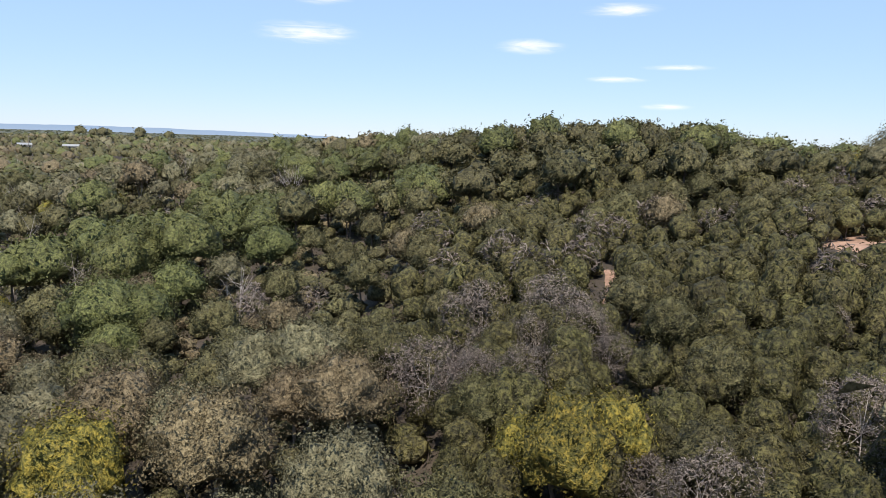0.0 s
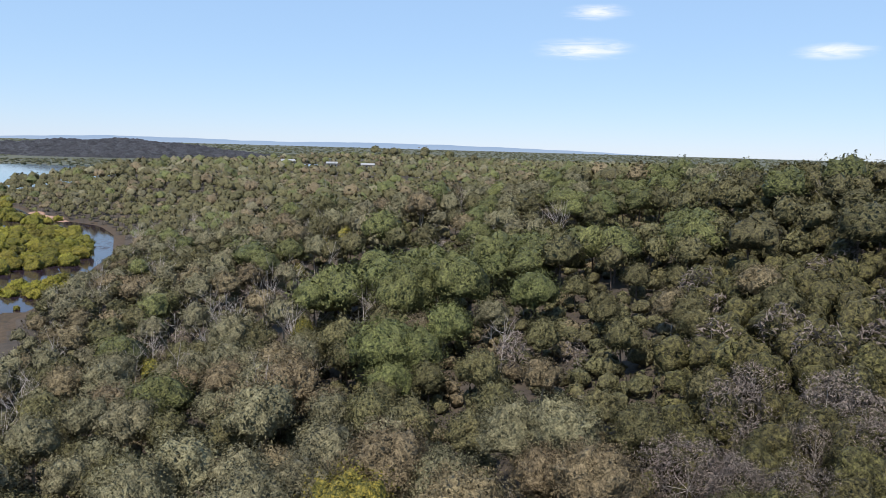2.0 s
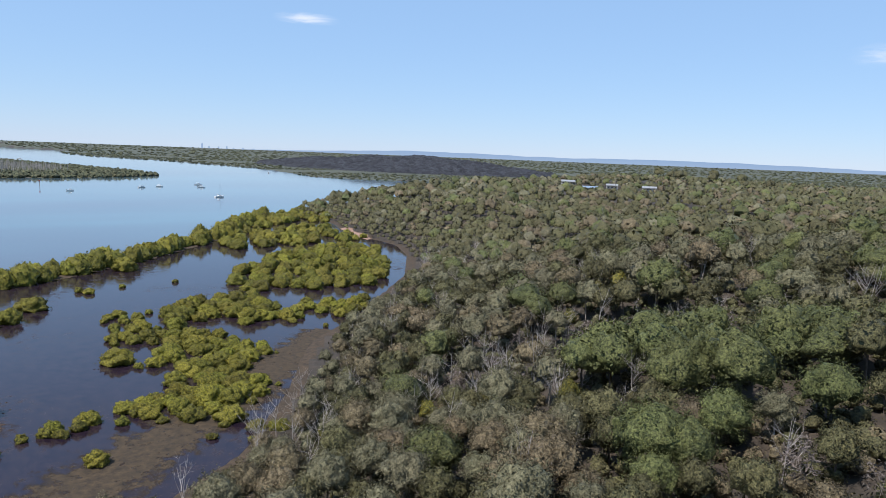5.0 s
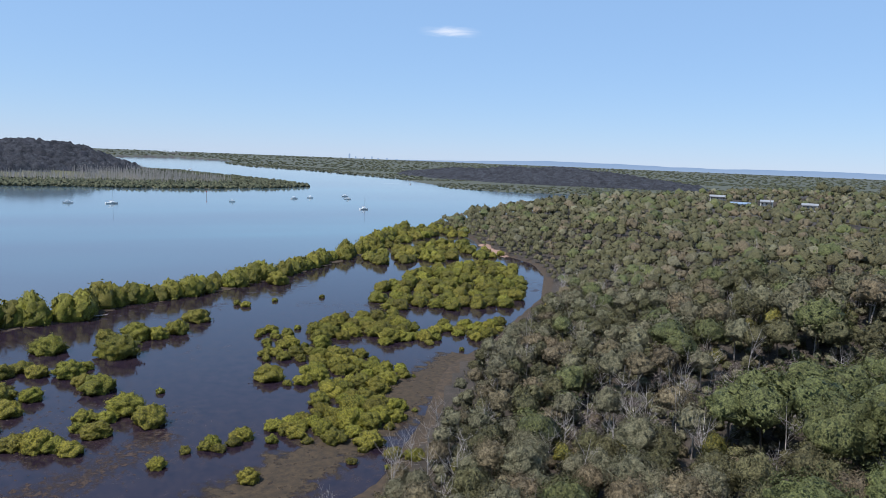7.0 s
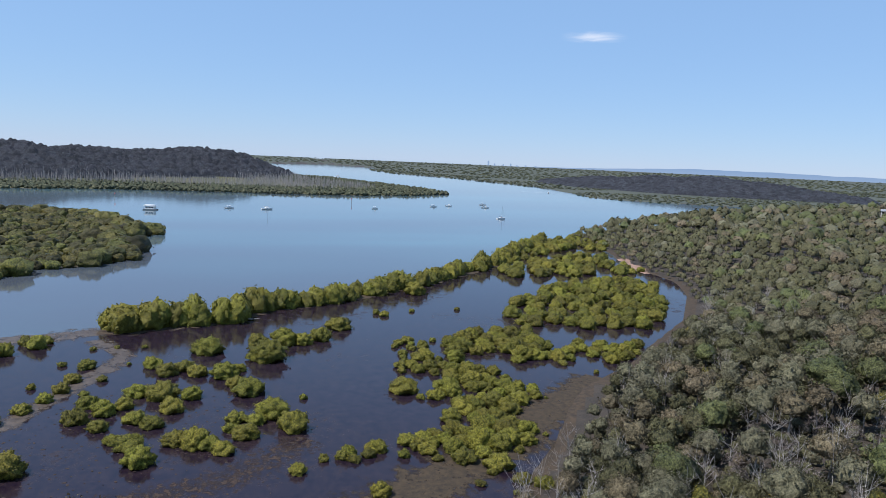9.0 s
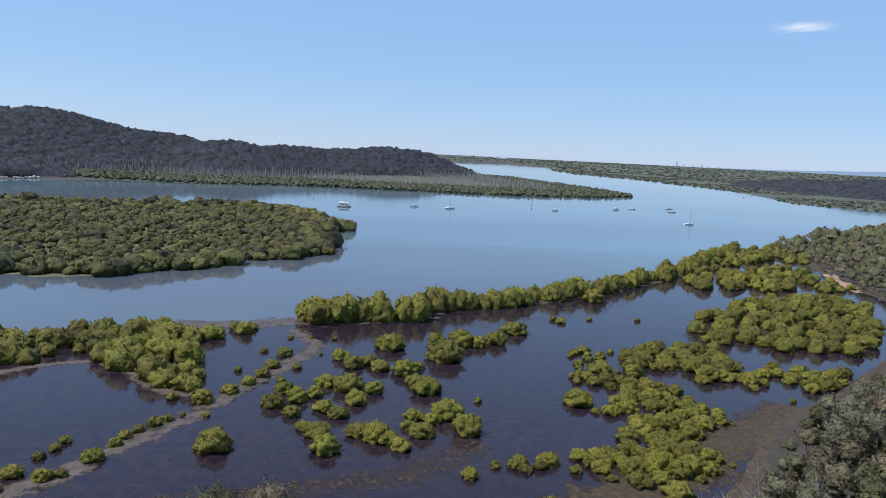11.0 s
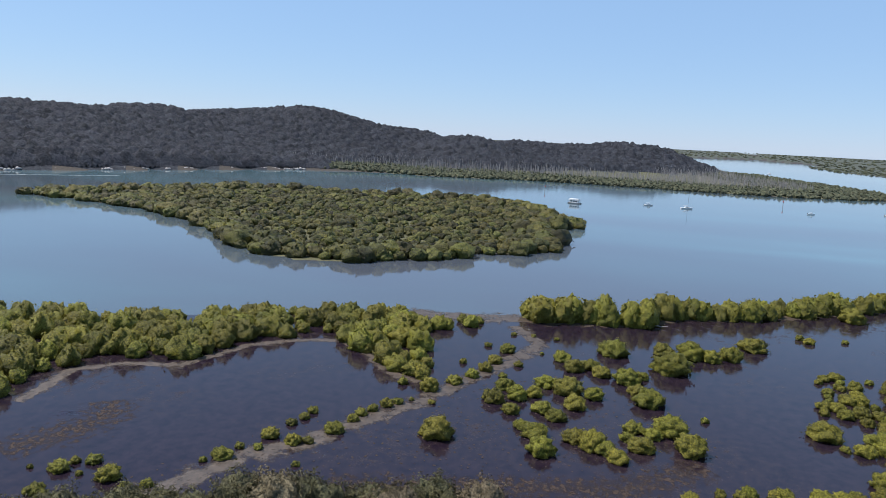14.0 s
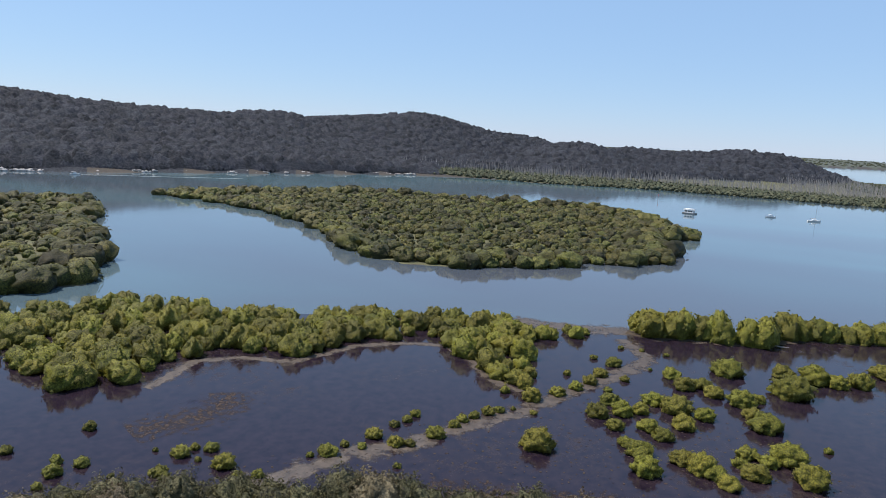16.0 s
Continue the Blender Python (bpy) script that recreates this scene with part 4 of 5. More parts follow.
    stuff("bushland", groups["back"] + groups["far"], "dense mixed bushland of gums, paperbarks and scrub", "bushland")
    x = np.array([-402.0, -428.0, -388.0, -440.0, -372.0, -350.0, -455.0, -300.0])
    y = np.array([722.0, 752.0, 775.0, 800.0, 742.0, 765.0, 770.0, 720.0])
    groups["farthest"].append((*placed(TREE["gum", "far"][0][0], x, y, height(x, y), rng.uniform(1.7, 2.4, len(x)), x), LEAF["olive"], len(x)))
    stuff("distant_bushland", groups["farthest"], "distant dark bushland round the houses", "bushland")
    print("single trees", singles)


plant_wood()

# ---- mangroves ----
MANGROVE = {}
for grade, (count, size, lumps, body) in {"big": (620, 0.058, 30, (16, 8)), "small": (150, 0.11, 14, (10, 5)), "belt": (150, 0.085, 26, (10, 6)), "islet": (30, 0.32, 14, (8, 5)), "far": (2, 1.0, 6, (6, 3))}.items():
    MANGROVE[grade] = []
    for _ in range(5):
        radius = 1.0 if grade in ("big", "small", "belt") else 2.6
        leaves, cc = canopy(radius, -0.62 * radius, 1.05 * radius, lumps, count, size * (radius if radius == 1.0 else 1), 0.34, 0.55, body, -0.42, 0.95, 0.03, 0.2, 0.4)
        MANGROVE[grade].append((leaves, wood(0.9 * radius, cc, 0.035 * radius, 4 if radius == 1.0 else 1, 0.1, 4 if radius == 1.0 else 3)))
MANGROVE_MASTER = {}


def mangrove(x, y, r, z=0.04):
    grade = "big" if r > 1.5 else "small"
    v = int(rng.integers(5))
    m = pose(x, y, z, 0, 0, rng.uniform(0, 360)) @ Matrix.Diagonal((r * rng.uniform(0.95, 1.12), r * rng.uniform(0.95, 1.12), r * rng.uniform(0.85, 1.1), 1))
    words = ("dense olive-green mangrove standing in the wet mud", "mangrove") if r > 1.5 else ("small olive-green mangrove sapling on the mud", "mangrove")
    if (grade, v) not in MANGROVE_MASTER:
        root = tagged(new("mangrove"), *words, group="mangroves of the lagoon")
        leaves, trunk = MANGROVE[grade][v]
        sheet("crown", *leaves[:2], [LEAF["mangrove"]], parent=root, normals=leaves[2])
        sheet("trunk", *trunk[:2], [DARK_BARK], parent=root, normals=trunk[2])
        MANGROVE_MASTER[grade, v] = root
        root.matrix_basis = m
        return root
    ob = copy_thing(MANGROVE_MASTER[grade, v], Matrix.Identity(4))
    ob.matrix_basis = m
    return ob


# single mangroves of the lagoon: x, y, radius
LAGOON_BUSHES = [(-109.6, -23.5, 3.6), (-128.6, -17, 2.6), (-136.1, -15.8, 2.4), (-131.6, -12.8, 2.7), (-124.2, -13, 2), (-117.9, -10.1, 1.9), (-134, -9.6, 2.1),
                 (-140.7, -8, 2.7), (-138.2, -3.5, 3.6), (-130.6, -1.5, 2.7), (-126.7, -7.4, 2.5), (-123.6, -4.6, 2.2), (-136.9, 1.7, 2.4), (-108.9, -6, 3.2),
                 (-115, -7.6, 2.9), (-115.5, -1, 2.6), (-113.8, 2.1, 3), (-112.6, 4.2, 2.4), (-110, 6.3, 2.2), (-123, 8.9, 2.4), (-115.8, 10, 2.9),
                 (-118.7, 7.8, 1.6), (-124.1, 15.1, 3.5), (-121.3, 12.2, 2.1), (-117.2, 17.9, 3.4), (-131.8, 22, 1)]
LAGOON_BUSHES_EAST = [(-137.2, 12.2, 3.6), (-142.1, 10.2, 2.3), (-155.5, 0.4, 2.6), (-168.1, 5.4, 4.3), (-151.4, 3, 2.5), (-149.1, 8.2, 3.7), (-152.5, 11.4, 2),
                      (-158.9, -5.9, 2.5), (-152.8, -3.1, 2.9), (-173, 17.4, 3.3), (-159.5, 18.2, 5), (-173.1, 23.7, 4.5), (-171.7, 28, 2.9), (-174.7, 32.9, 3.4)]
BERM_BUSHES = [(-160.6, -18.9, 2.4), (-151.7, -20.3, 1.9), (-145.5, -21.5, 2.2), (-140.4, -23.4, 1.8), (-135.4, -26.2, 2.1), (-130, -30, 2.6), (-131.1, -35.8, 1.4),
               (-120.8, -33.7, 1.3), (-118.9, -35.3, 1.6), (-116, -37, 1.4), (-113.6, -38.3, 1.5), (-110.6, -38.7, 1.4), (-123.1, -27.8, 1), (-123.1, -31.7, 0.7),
               (-150.9, -15, 1.4), (-142.6, -17.2, 1.3), (-148.5, -27, 1.1), (-163.1, -23.9, 1.2), (-175, -19.3, 1), (-175.5, -14.3, 1), (-174.8, -8.4, 0.9),
               (-161.5, -10.8, 0.7)]
NEAR_BUSHES = [(-105.4, -40.1, 2.1), (-111.6, -46.6, 1.2), (-108.6, -46.9, 1.3), (-105.6, -47.9, 1.2), (-99.9, -49, 1.8), (-95.3, -48.7, 1.1), (-94.7, -51.5, 1),
               (-91.1, -52.4, 2), (-88.9, -54.3, 0.8), (-99, -44.4, 1.7), (-99.9, -42.3, 1.2), (-92.1, -40.8, 0.9), (-80.2, -90.5, 1.4), (-69.7, -85.3, 1.3),
               (-66.9, -82.8, 1.7), (-70.8, -81.5, 1.5), (-73.8, -70, 1.6), (-73.3, -68.5, 1.1), (-80, -71.6, 1.8), (-82.6, -71.2, 1), (-83.6, -68.8, 1.5),
               (-80.1, -63.6, 2.2), (-78.4, -59.8, 1.1), (-79.9, -57.4, 1.2), (-79.7, -68.1, 0.7), (-79.2, -75.8, 0.6), (-70.1, -75.2, 0.7), (-63.3, -81.2, 1),
               (-68.4, -94.2, 1.3)]
THICKET_BUSHES = [(-131.9, 42.3, 3.6), (-126.9, 44.2, 1.2), (-126.7, 47.1, 2.2), (-99.1, 37.9, 1.2), (-89.5, 41.1, 1.1), (-92.4, 44.2, 1), (-98.7, 52, 1.1),
                  (-88.8, 47.6, 1.7), (-103.9, 59.5, 0.7), (-121.2, 68.8, 0.6), (-90.4, 26.4, 1.9), (-100.1, 16.3, 1.6), (-85.5, 45.1, 0.7), (-134.2, 88.7, 0.9),
                  (-185.9, 40, 4.3), (-201.6, 54.4, 1.4), (-198.5, 56.2, 1.9), (-202.8, 66, 1.2), (-202.9, 81, 1.2), (-168.8, 65, 1.3), (-167.8, 60.7, 1.2),
                  (-230.2, 75.6, 4.7), (-86.5, 49.9, 1.9)]

for rows in (LAGOON_BUSHES, LAGOON_BUSHES_EAST, BERM_BUSHES, NEAR_BUSHES, THICKET_BUSHES):
    for bx, by, br in rows:
        mangrove(bx, by, br)


JOINED = []


def thicket(outline, gap, r0, r1, tall=1.0, single=False):
    """Mangroves close together over an outline: singly where they stand apart, else joined."""
    xs, ys = zip(*outline)
    x, y = spread_points(min(xs) - 2, max(xs) + 2, min(ys) - 2, max(ys) + 2, gap, lambda a, b: shore_distance(outline, a, b) > -0.3)
    if single:
        for a, b in zip(x, y):
            mangrove(a, b, rng.uniform(r0, r1))
    else:
        crowd(x, y, rng.uniform(r0, r1, len(x)), tall)


def crowd(x, y, r, tall):
    turn = rng.uniform(0, 6.28, len(x))
    for v in range(5):
        p = slice(v, None, 5)
        if len(x[p]):
            for t, m in zip(MANGROVE["belt"][v], (LEAF["mangrove"], DARK_BARK)):
                JOINED.append((*placed(t, x[p], y[p], np.full(len(x[p]), 0.06), r[p], turn[p], (np.zeros(len(x)) + tall)[p] * rng.uniform(0.85, 1.15, len(x[p]))), m, len(x[p])))


THICKETS = [
    ([(-204, 99), (-237, 133), (-242, 142), (-242, 177), (-227, 176), (-203, 157), (-185, 147), (-170, 127), (-165, 116), (-172, 113), (-177, 107), (-175, 99), (-164, 89), (-165, 82)], 5.6, 2.6, 4.2),
    ([(-155, 101), (-154, 114), (-144, 106), (-139, 96), (-142, 93)], 4.0, 1.6, 2.6),
    ([(-158, 92), (-159, 100), (-142, 91), (-141, 84)], 4.2, 1.4, 2.4),
    ([(-168, 66), (-173, 76), (-170, 89), (-163, 94), (-144, 85), (-146, 75), (-156, 74), (-154, 69), (-149, 59), (-154, 58)], 4.6, 2.0, 3.4),
    ([(-171, 52), (-170, 58), (-155, 55), (-149, 58), (-141, 56), (-140, 52), (-143, 46), (-148, 44)], 3.8, 1.2, 2.2),
    ([(-144, 56), (-142, 66), (-135, 64), (-129, 71), (-120, 67), (-118, 59), (-109, 60), (-103, 57), (-101, 52), (-92, 45), (-94, 43), (-101, 41), (-115, 45)], 3.9, 1.7, 3.0),
    ([(-103, 20), (-106, 22), (-106, 28), (-106, 33), (-109, 35), (-109, 43), (-103, 42), (-102, 34), (-101, 26)], 2.8, 1.2, 2.1),
    ([(-272, 128), (-257, 125), (-254, 157), (-279, 181), (-250, 182), (-269, 199), (-286, 200), (-309, 200), (-322, 190)], 6.2, 2.6, 4.4),
    ([(-338, 226), (-375, 252), (-405, 239), (-375, 202), (-294, 138), (-335, 195)], 7.0, 3.0, 4.6),
]
for outline, gap, r0, r1 in THICKETS:
    apart = abs(outline[0][0]) < 172
    thicket(outline, gap * (1 if apart else 1.12), r0 * (1 if apart else 0.8), r1, single=apart)
thicket(BELT, 4.9, 1.7, 4.6, 1.22)
bar_x, bar_y, bar_r = [], [], []
for (x0, y0), (x1, y1) in zip(BAR, BAR[1:]):
    k = max(1, round(math.hypot(x1 - x0, y1 - y0) / 2.6))
    for i in range(k):
        u = (i + rng.uniform(0.1, 0.9)) / k
        bar_x.append(x0 + (x1 - x0) * u + rng.uniform(-4.5, 0.5))
        bar_y.append(y0 + (y1 - y0) * u + rng.normal(0, 1.2))
        tall = 0.5 + 0.5 * noise.noise((bar_y[-1] * 0.11, 2.0, 1.0))
        bar_r.append(rng.uniform(2.6, 4.2) + (2.8 if y0 < 20 else 1.6) * tall)
crowd(np.array(bar_x), np.array(bar_y), np.array(bar_r), np.where(np.array(bar_y) < 20, 1.5, 1.3))
stuff("mangrove_belt", JOINED, "continuous belt of olive-green mangroves along the channel", "mangroves")


def plant_stuff(name, outline, gap, grade, leaf, s0, s1, label, extra=None):
    xs, ys = zip(*outline)
    x, y = spread_points(min(xs), max(xs), min(ys), max(ys), gap, lambda a, b: inside(outline, a, b) & (True if extra is None else extra(a, b)))
    d = shore_distance(outline, x, y)
    z, turn = height(x, y), rng.uniform(0, 6.28, len(x))
    low_scrub = np.array([0.5 + 0.5 * noise.noise((a * 0.035, b * 0.035, 4.0)) for a, b in zip(x, y)])
    s = (s0 + (s1 * 1.25 - s0) * rng.beta(1.1, 2.0, len(x))) * np.where(d < 14, 1.3, 0.55 + 0.45 * low_scrub)
    groups = []
    for v in range(5):
        p = slice(v, None, 5)
        for t, m in zip(MANGROVE[grade][v], (LEAF[leaf], DARK_BARK)):
            if m is DARK_BARK:
                continue
            groups.append((*placed(t, x[p], y[p], z[p], s[p], turn[p]), m, len(x[p])))
    return stuff(name, groups, label, "mangroves")


plant_stuff("islet_mangroves", ISLET, 6.0, "islet", "islet", 0.9, 2.2, "dark green mangroves covering the islet in the channel")
plant_stuff("near_islet_mangroves", NEAR_ISLET, 6.2, "islet", "islet", 1.0, 2.2, "dark green mangroves on the nearer islet")


# ---- peninsula, far flats ----
def canopy_sheet(name, x0, x1, y0, y1, cell, gap, keep, rise, label, category):
    """The closed canopy of a far wood: overlapping crowns of uneven size on one sheet that drops to the ground at its edges."""
    nx, ny = int((x1 - x0) / cell), int((y1 - y0) / cell)
    gx, gy = np.meshgrid(x0 + cell * np.arange(nx), y0 + cell * np.arange(ny), indexing="ij")
    wooded = keep(gx.ravel(), gy.ravel()).reshape(nx, ny)
    tx, ty = spread_points(x0, x1, y0, y1, gap, keep)
    radius, top = rng.uniform(0.62, 1.05, len(tx)) * gap, rng.uniform(0.6, 1.25, len(tx)) * rise
    lift, tone = np.full((nx, ny), 0.22 * rise), np.zeros((nx, ny))
    own = rng.uniform(size=len(tx))
    ci, cj = np.rint((tx - x0) / cell).astype(int), np.rint((ty - y0) / cell).astype(int)
    reach = int(1.1 * gap / cell) + 1
    for di in range(-reach, reach + 1):
        for dj in range(-reach, reach + 1):
            a, b = np.clip(ci + di, 0, nx - 1), np.clip(cj + dj, 0, ny - 1)
            d2 = ((gx[a, b] - tx) ** 2 + (gy[a, b] - ty) ** 2) / radius ** 2
            h = top * np.sqrt(np.clip(1 - d2, 0, 1)) * (0.85 + 0.3 * rng.uniform(size=len(tx)))
            np.maximum.at(lift, (a, b), h)
            won = h >= lift[a, b]
            tone[a[won], b[won]] = own[won]
    lift += rng.uniform(-0.05, 0.05, lift.shape) * rise
    # the outermost crowns slope down towards the ground
    depth, core = np.zeros((nx, ny)), wooded.copy()
    core[[0, -1], :] = core[:, [0, -1]] = False
    for _ in range(7):
        core[1:-1, 1:-1] = core[1:-1, 1:-1] & core[:-2, 1:-1] & core[2:, 1:-1] & core[1:-1, :-2] & core[1:-1, 2:]
        depth += core
    z = height(gx.ravel(), gy.ravel()).reshape(nx, ny) + np.where(depth > 0, lift * np.clip(0.06 + 0.14 * depth, 0, 1), -0.4)
    quad = wooded[:-1, :-1] & wooded[1:, :-1] & wooded[1:, 1:] & wooded[:-1, 1:]
    i, j = np.nonzero(quad)
    f = np.stack([i * ny + j, (i + 1) * ny + j, (i + 1) * ny + j + 1, i * ny + j + 1], 1)
    used, f = np.unique(f, return_inverse=True)
    v = np.stack([gx, gy, z], -1).reshape(-1, 3)[used]
    # leaf colour with the blue of distance painted in
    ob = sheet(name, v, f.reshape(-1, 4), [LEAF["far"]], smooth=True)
    ob.data.attributes.new("plant", "FLOAT", "POINT").data.foreach_set("value", tone.ravel()[used].astype(np.float32))
    return tagged(ob, label, category, kind="stuff")


def crest_range(x, y):
    """How far off the crest of the peninsula lies, with a strip behind it."""
    b = [row[0] for row in CRESTS][::-1]
    return np.interp(bearing(x, y), b, [row[1] for row in CRESTS][::-1]) + 130


def plant_peninsula():
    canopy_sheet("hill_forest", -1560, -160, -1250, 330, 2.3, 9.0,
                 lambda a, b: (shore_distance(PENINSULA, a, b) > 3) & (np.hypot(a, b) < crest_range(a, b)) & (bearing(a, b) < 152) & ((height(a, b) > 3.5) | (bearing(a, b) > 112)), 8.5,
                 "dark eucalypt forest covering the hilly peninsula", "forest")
    x, y = spread_points(-1500, -500, -420, 350, 7.5, lambda a, b: (shore_distance(PENINSULA, a, b) > 0) & (height(a, b) <= 4.0) & (shore_distance(PENINSULA, a, b) < 150) & (np.hypot(a, b) < 1500) & (bearing(a, b) < 113))
    z, s, turn = height(x, y), rng.uniform(1.0, 1.9, len(x)), rng.uniform(0, 6.28, len(x))
    groups = [(*placed(MANGROVE["far"][v][0], x[v::5], y[v::5], z[v::5], s[v::5], turn[v::5]), LEAF["flat"], len(x[v::5])) for v in range(5)]
    stuff("spit_mangroves", groups, "low olive mangroves along the peninsula's flat spit", "mangroves")
    x, y = spread_points(-1400, -700, -420, 260, 7.5, lambda a, b: (shore_distance(PENINSULA, a, b) > 95) & (shore_distance(PENINSULA, a, b) < 240) & (height(a, b) < 7))
    z, s, turn = height(x, y), rng.uniform(0.6, 1.1, len(x)), rng.uniform(0, 6.28, len(x))
    pole = join([tube([(0, 0, 0), (0.2, 0.1, 6), (0.1, 0.3, 11)], [0.30, 0.22, 0.06], 3), tube([(0.2, 0.1, 6), (1.3, 0.5, 9)], [0.16, 0.05], 3), tube([(0.1, 0, 4.5), (-1.1, 0.6, 8)], [0.16, 0.05], 3)])
    stuff("dead_swamp_trees", [(*placed(pole, x, y, z, s, turn), DEAD)], "bare grey trunks of drowned swamp trees behind the spit", "dead trees")


plant_peninsula()


def plant_flats():
    groups = []
    for r0, r1, gap, s0 in ((700, 1500, 15, 1.5), (1500, 2600, 25, 2.2), (2600, 4800, 60, 3.8)):
        x, y = spread_points(-4800, 500, -1500, 4800, gap, lambda a, b: (np.hypot(a, b) >= r0) & (np.hypot(a, b) < r1) & (bearing(a, b) > -8) & (bearing(a, b) < 100)
                             & ((shore_distance(FAR_LAND, a, b) > 0) | (shore_distance(FAR_BANK, a, b) > 0)))
        keep = np.array([noise.noise((a * 0.003, b * 0.003, 5.0)) for a, b in zip(x, y)]) > -0.34
        x, y = x[keep], y[keep]
        z, s, turn = height(x, y), s0 * rng.uniform(0.7, 1.3, len(x)), rng.uniform(0, 6.28, len(x))
        hill = crest_height(FAR_HILL, x, y) > 2
        for mask, leaf in ((~hill, "flat"),):
            xx, yy, zz, ss, tt = x[mask], y[mask], z[mask], s[mask], turn[mask]
            for v in range(5):
                if len(xx[v::5]):
                    groups.append((*placed(MANGROVE["far"][v][0], xx[v::5], yy[v::5], zz[v::5], ss[v::5], tt[v::5], np.full(len(xx[v::5]), 0.45)), LEAF[leaf], len(xx[v::5])))
    canopy_sheet("far_hill_wood", -1900, -750, 640, 1560, 3.2, 10.0, lambda a, b: crest_height(FAR_HILL, a, b) > 1.5, 7.5, "dark wood on the low hill across the channel", "wood")
    stuff("flat_scrub", groups, "low scrub and mangroves of the far flats", "scrub")


plant_flats()


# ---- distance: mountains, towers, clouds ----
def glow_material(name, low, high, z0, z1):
    """Far ridges: the haze before them is put into a bluish glow of their own."""
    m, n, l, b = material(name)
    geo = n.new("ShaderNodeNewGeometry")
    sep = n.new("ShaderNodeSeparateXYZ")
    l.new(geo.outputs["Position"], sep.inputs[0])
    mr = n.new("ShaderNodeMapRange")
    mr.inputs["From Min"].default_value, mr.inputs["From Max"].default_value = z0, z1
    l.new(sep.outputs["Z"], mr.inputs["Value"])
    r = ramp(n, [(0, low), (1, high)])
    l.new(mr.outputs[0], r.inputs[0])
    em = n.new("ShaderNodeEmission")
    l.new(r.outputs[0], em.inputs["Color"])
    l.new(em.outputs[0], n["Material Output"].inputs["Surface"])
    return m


def ridge(name, dist, b0, b1, base, tops, seed, mat):
    """A far mountain line: bearing and height of its tops, roughened."""
    bs = np.linspace(b0, b1, 260)
    tb, tz = zip(*tops)
    z = np.interp(bs, tb, tz) + np.array([4 * noise.fractal((b * 0.5, seed, 0), 0.9, 2.1, 5) for b in bs])
    x, y = -np.sin(np.radians(bs)) * dist, np.cos(np.radians(bs)) * dist
    k = len(bs)
    rows = [np.column_stack([x * s, y * s, h]) for s, h in ((1.0, np.full(k, base)), (1.0, z), (1.008, z - 6), (1.008, np.full(k, base)))]
    f = [(a * k + i, a * k + i + 1, (a + 1) * k + i + 1, (a + 1) * k + i) for a in range(3) for i in range(k - 1)]
    return tagged(sheet(name, np.concatenate(rows), f, [mat], smooth=True), "hazy blue mountain range on the horizon", "mountains", kind="structure")


# haze as emitted colour, graded by height; the ridges take no sunlight
HAZE_FAR = glow_material("hazy_range", (0.27, 0.36, 0.49), (0.21, 0.31, 0.46), 0, 70)
HAZE_NEAR = glow_material("hazy_foothills", (0.17, 0.22, 0.29), (0.20, 0.27, 0.37), 0, 40)
ridge("mountain_backdrop", 4930, -20, 66, 0, [(-20, -20), (-2, -14), (1, 8), (3, 20), (8, 22), (11, 34), (14, 42), (21, 54), (26, 60), (32, 60), (38, 50), (44, 56), (50, 60), (58, 36), (66, 20)], 2.0, HAZE_FAR)
ridge("foothill_backdrop", 4905, -20, 72, 0, [(-20, -10), (0, -6), (10, 4), (20, 12), (40, 22), (55, 25), (72, 22)], 7.0, HAZE_NEAR)


def tower_block(bear, wide, tall):
    bm = box(bmesh.new(), -wide / 2, wide / 2, -wide / 2, wide / 2, 0, tall)
    box(bm, -wide * 0.3, wide * 0.3, -wide * 0.3, wide * 0.3, tall, tall * 1.15)
    root = tagged(new("tower_block"), "pale high-rise tower far off on the horizon", "building", group="towers on the horizon")
    # glows in the far ridges' haze colour instead of being lit as a wall
    part("tower", bm, HAZE_FAR, root)
    root.matrix_basis = pose(-math.sin(radians(bear)) * 4860, math.cos(radians(bear)) * 4860, 22)


for bear, wide, tall in ((66.4, 9, 30), (65.9, 8, 15), (65.2, 7, 14), (64.6, 7, 19), (64.1, 9, 10), (63.4, 10, 12), (62.6, 14, 9)):
    tower_block(bear, wide, tall)


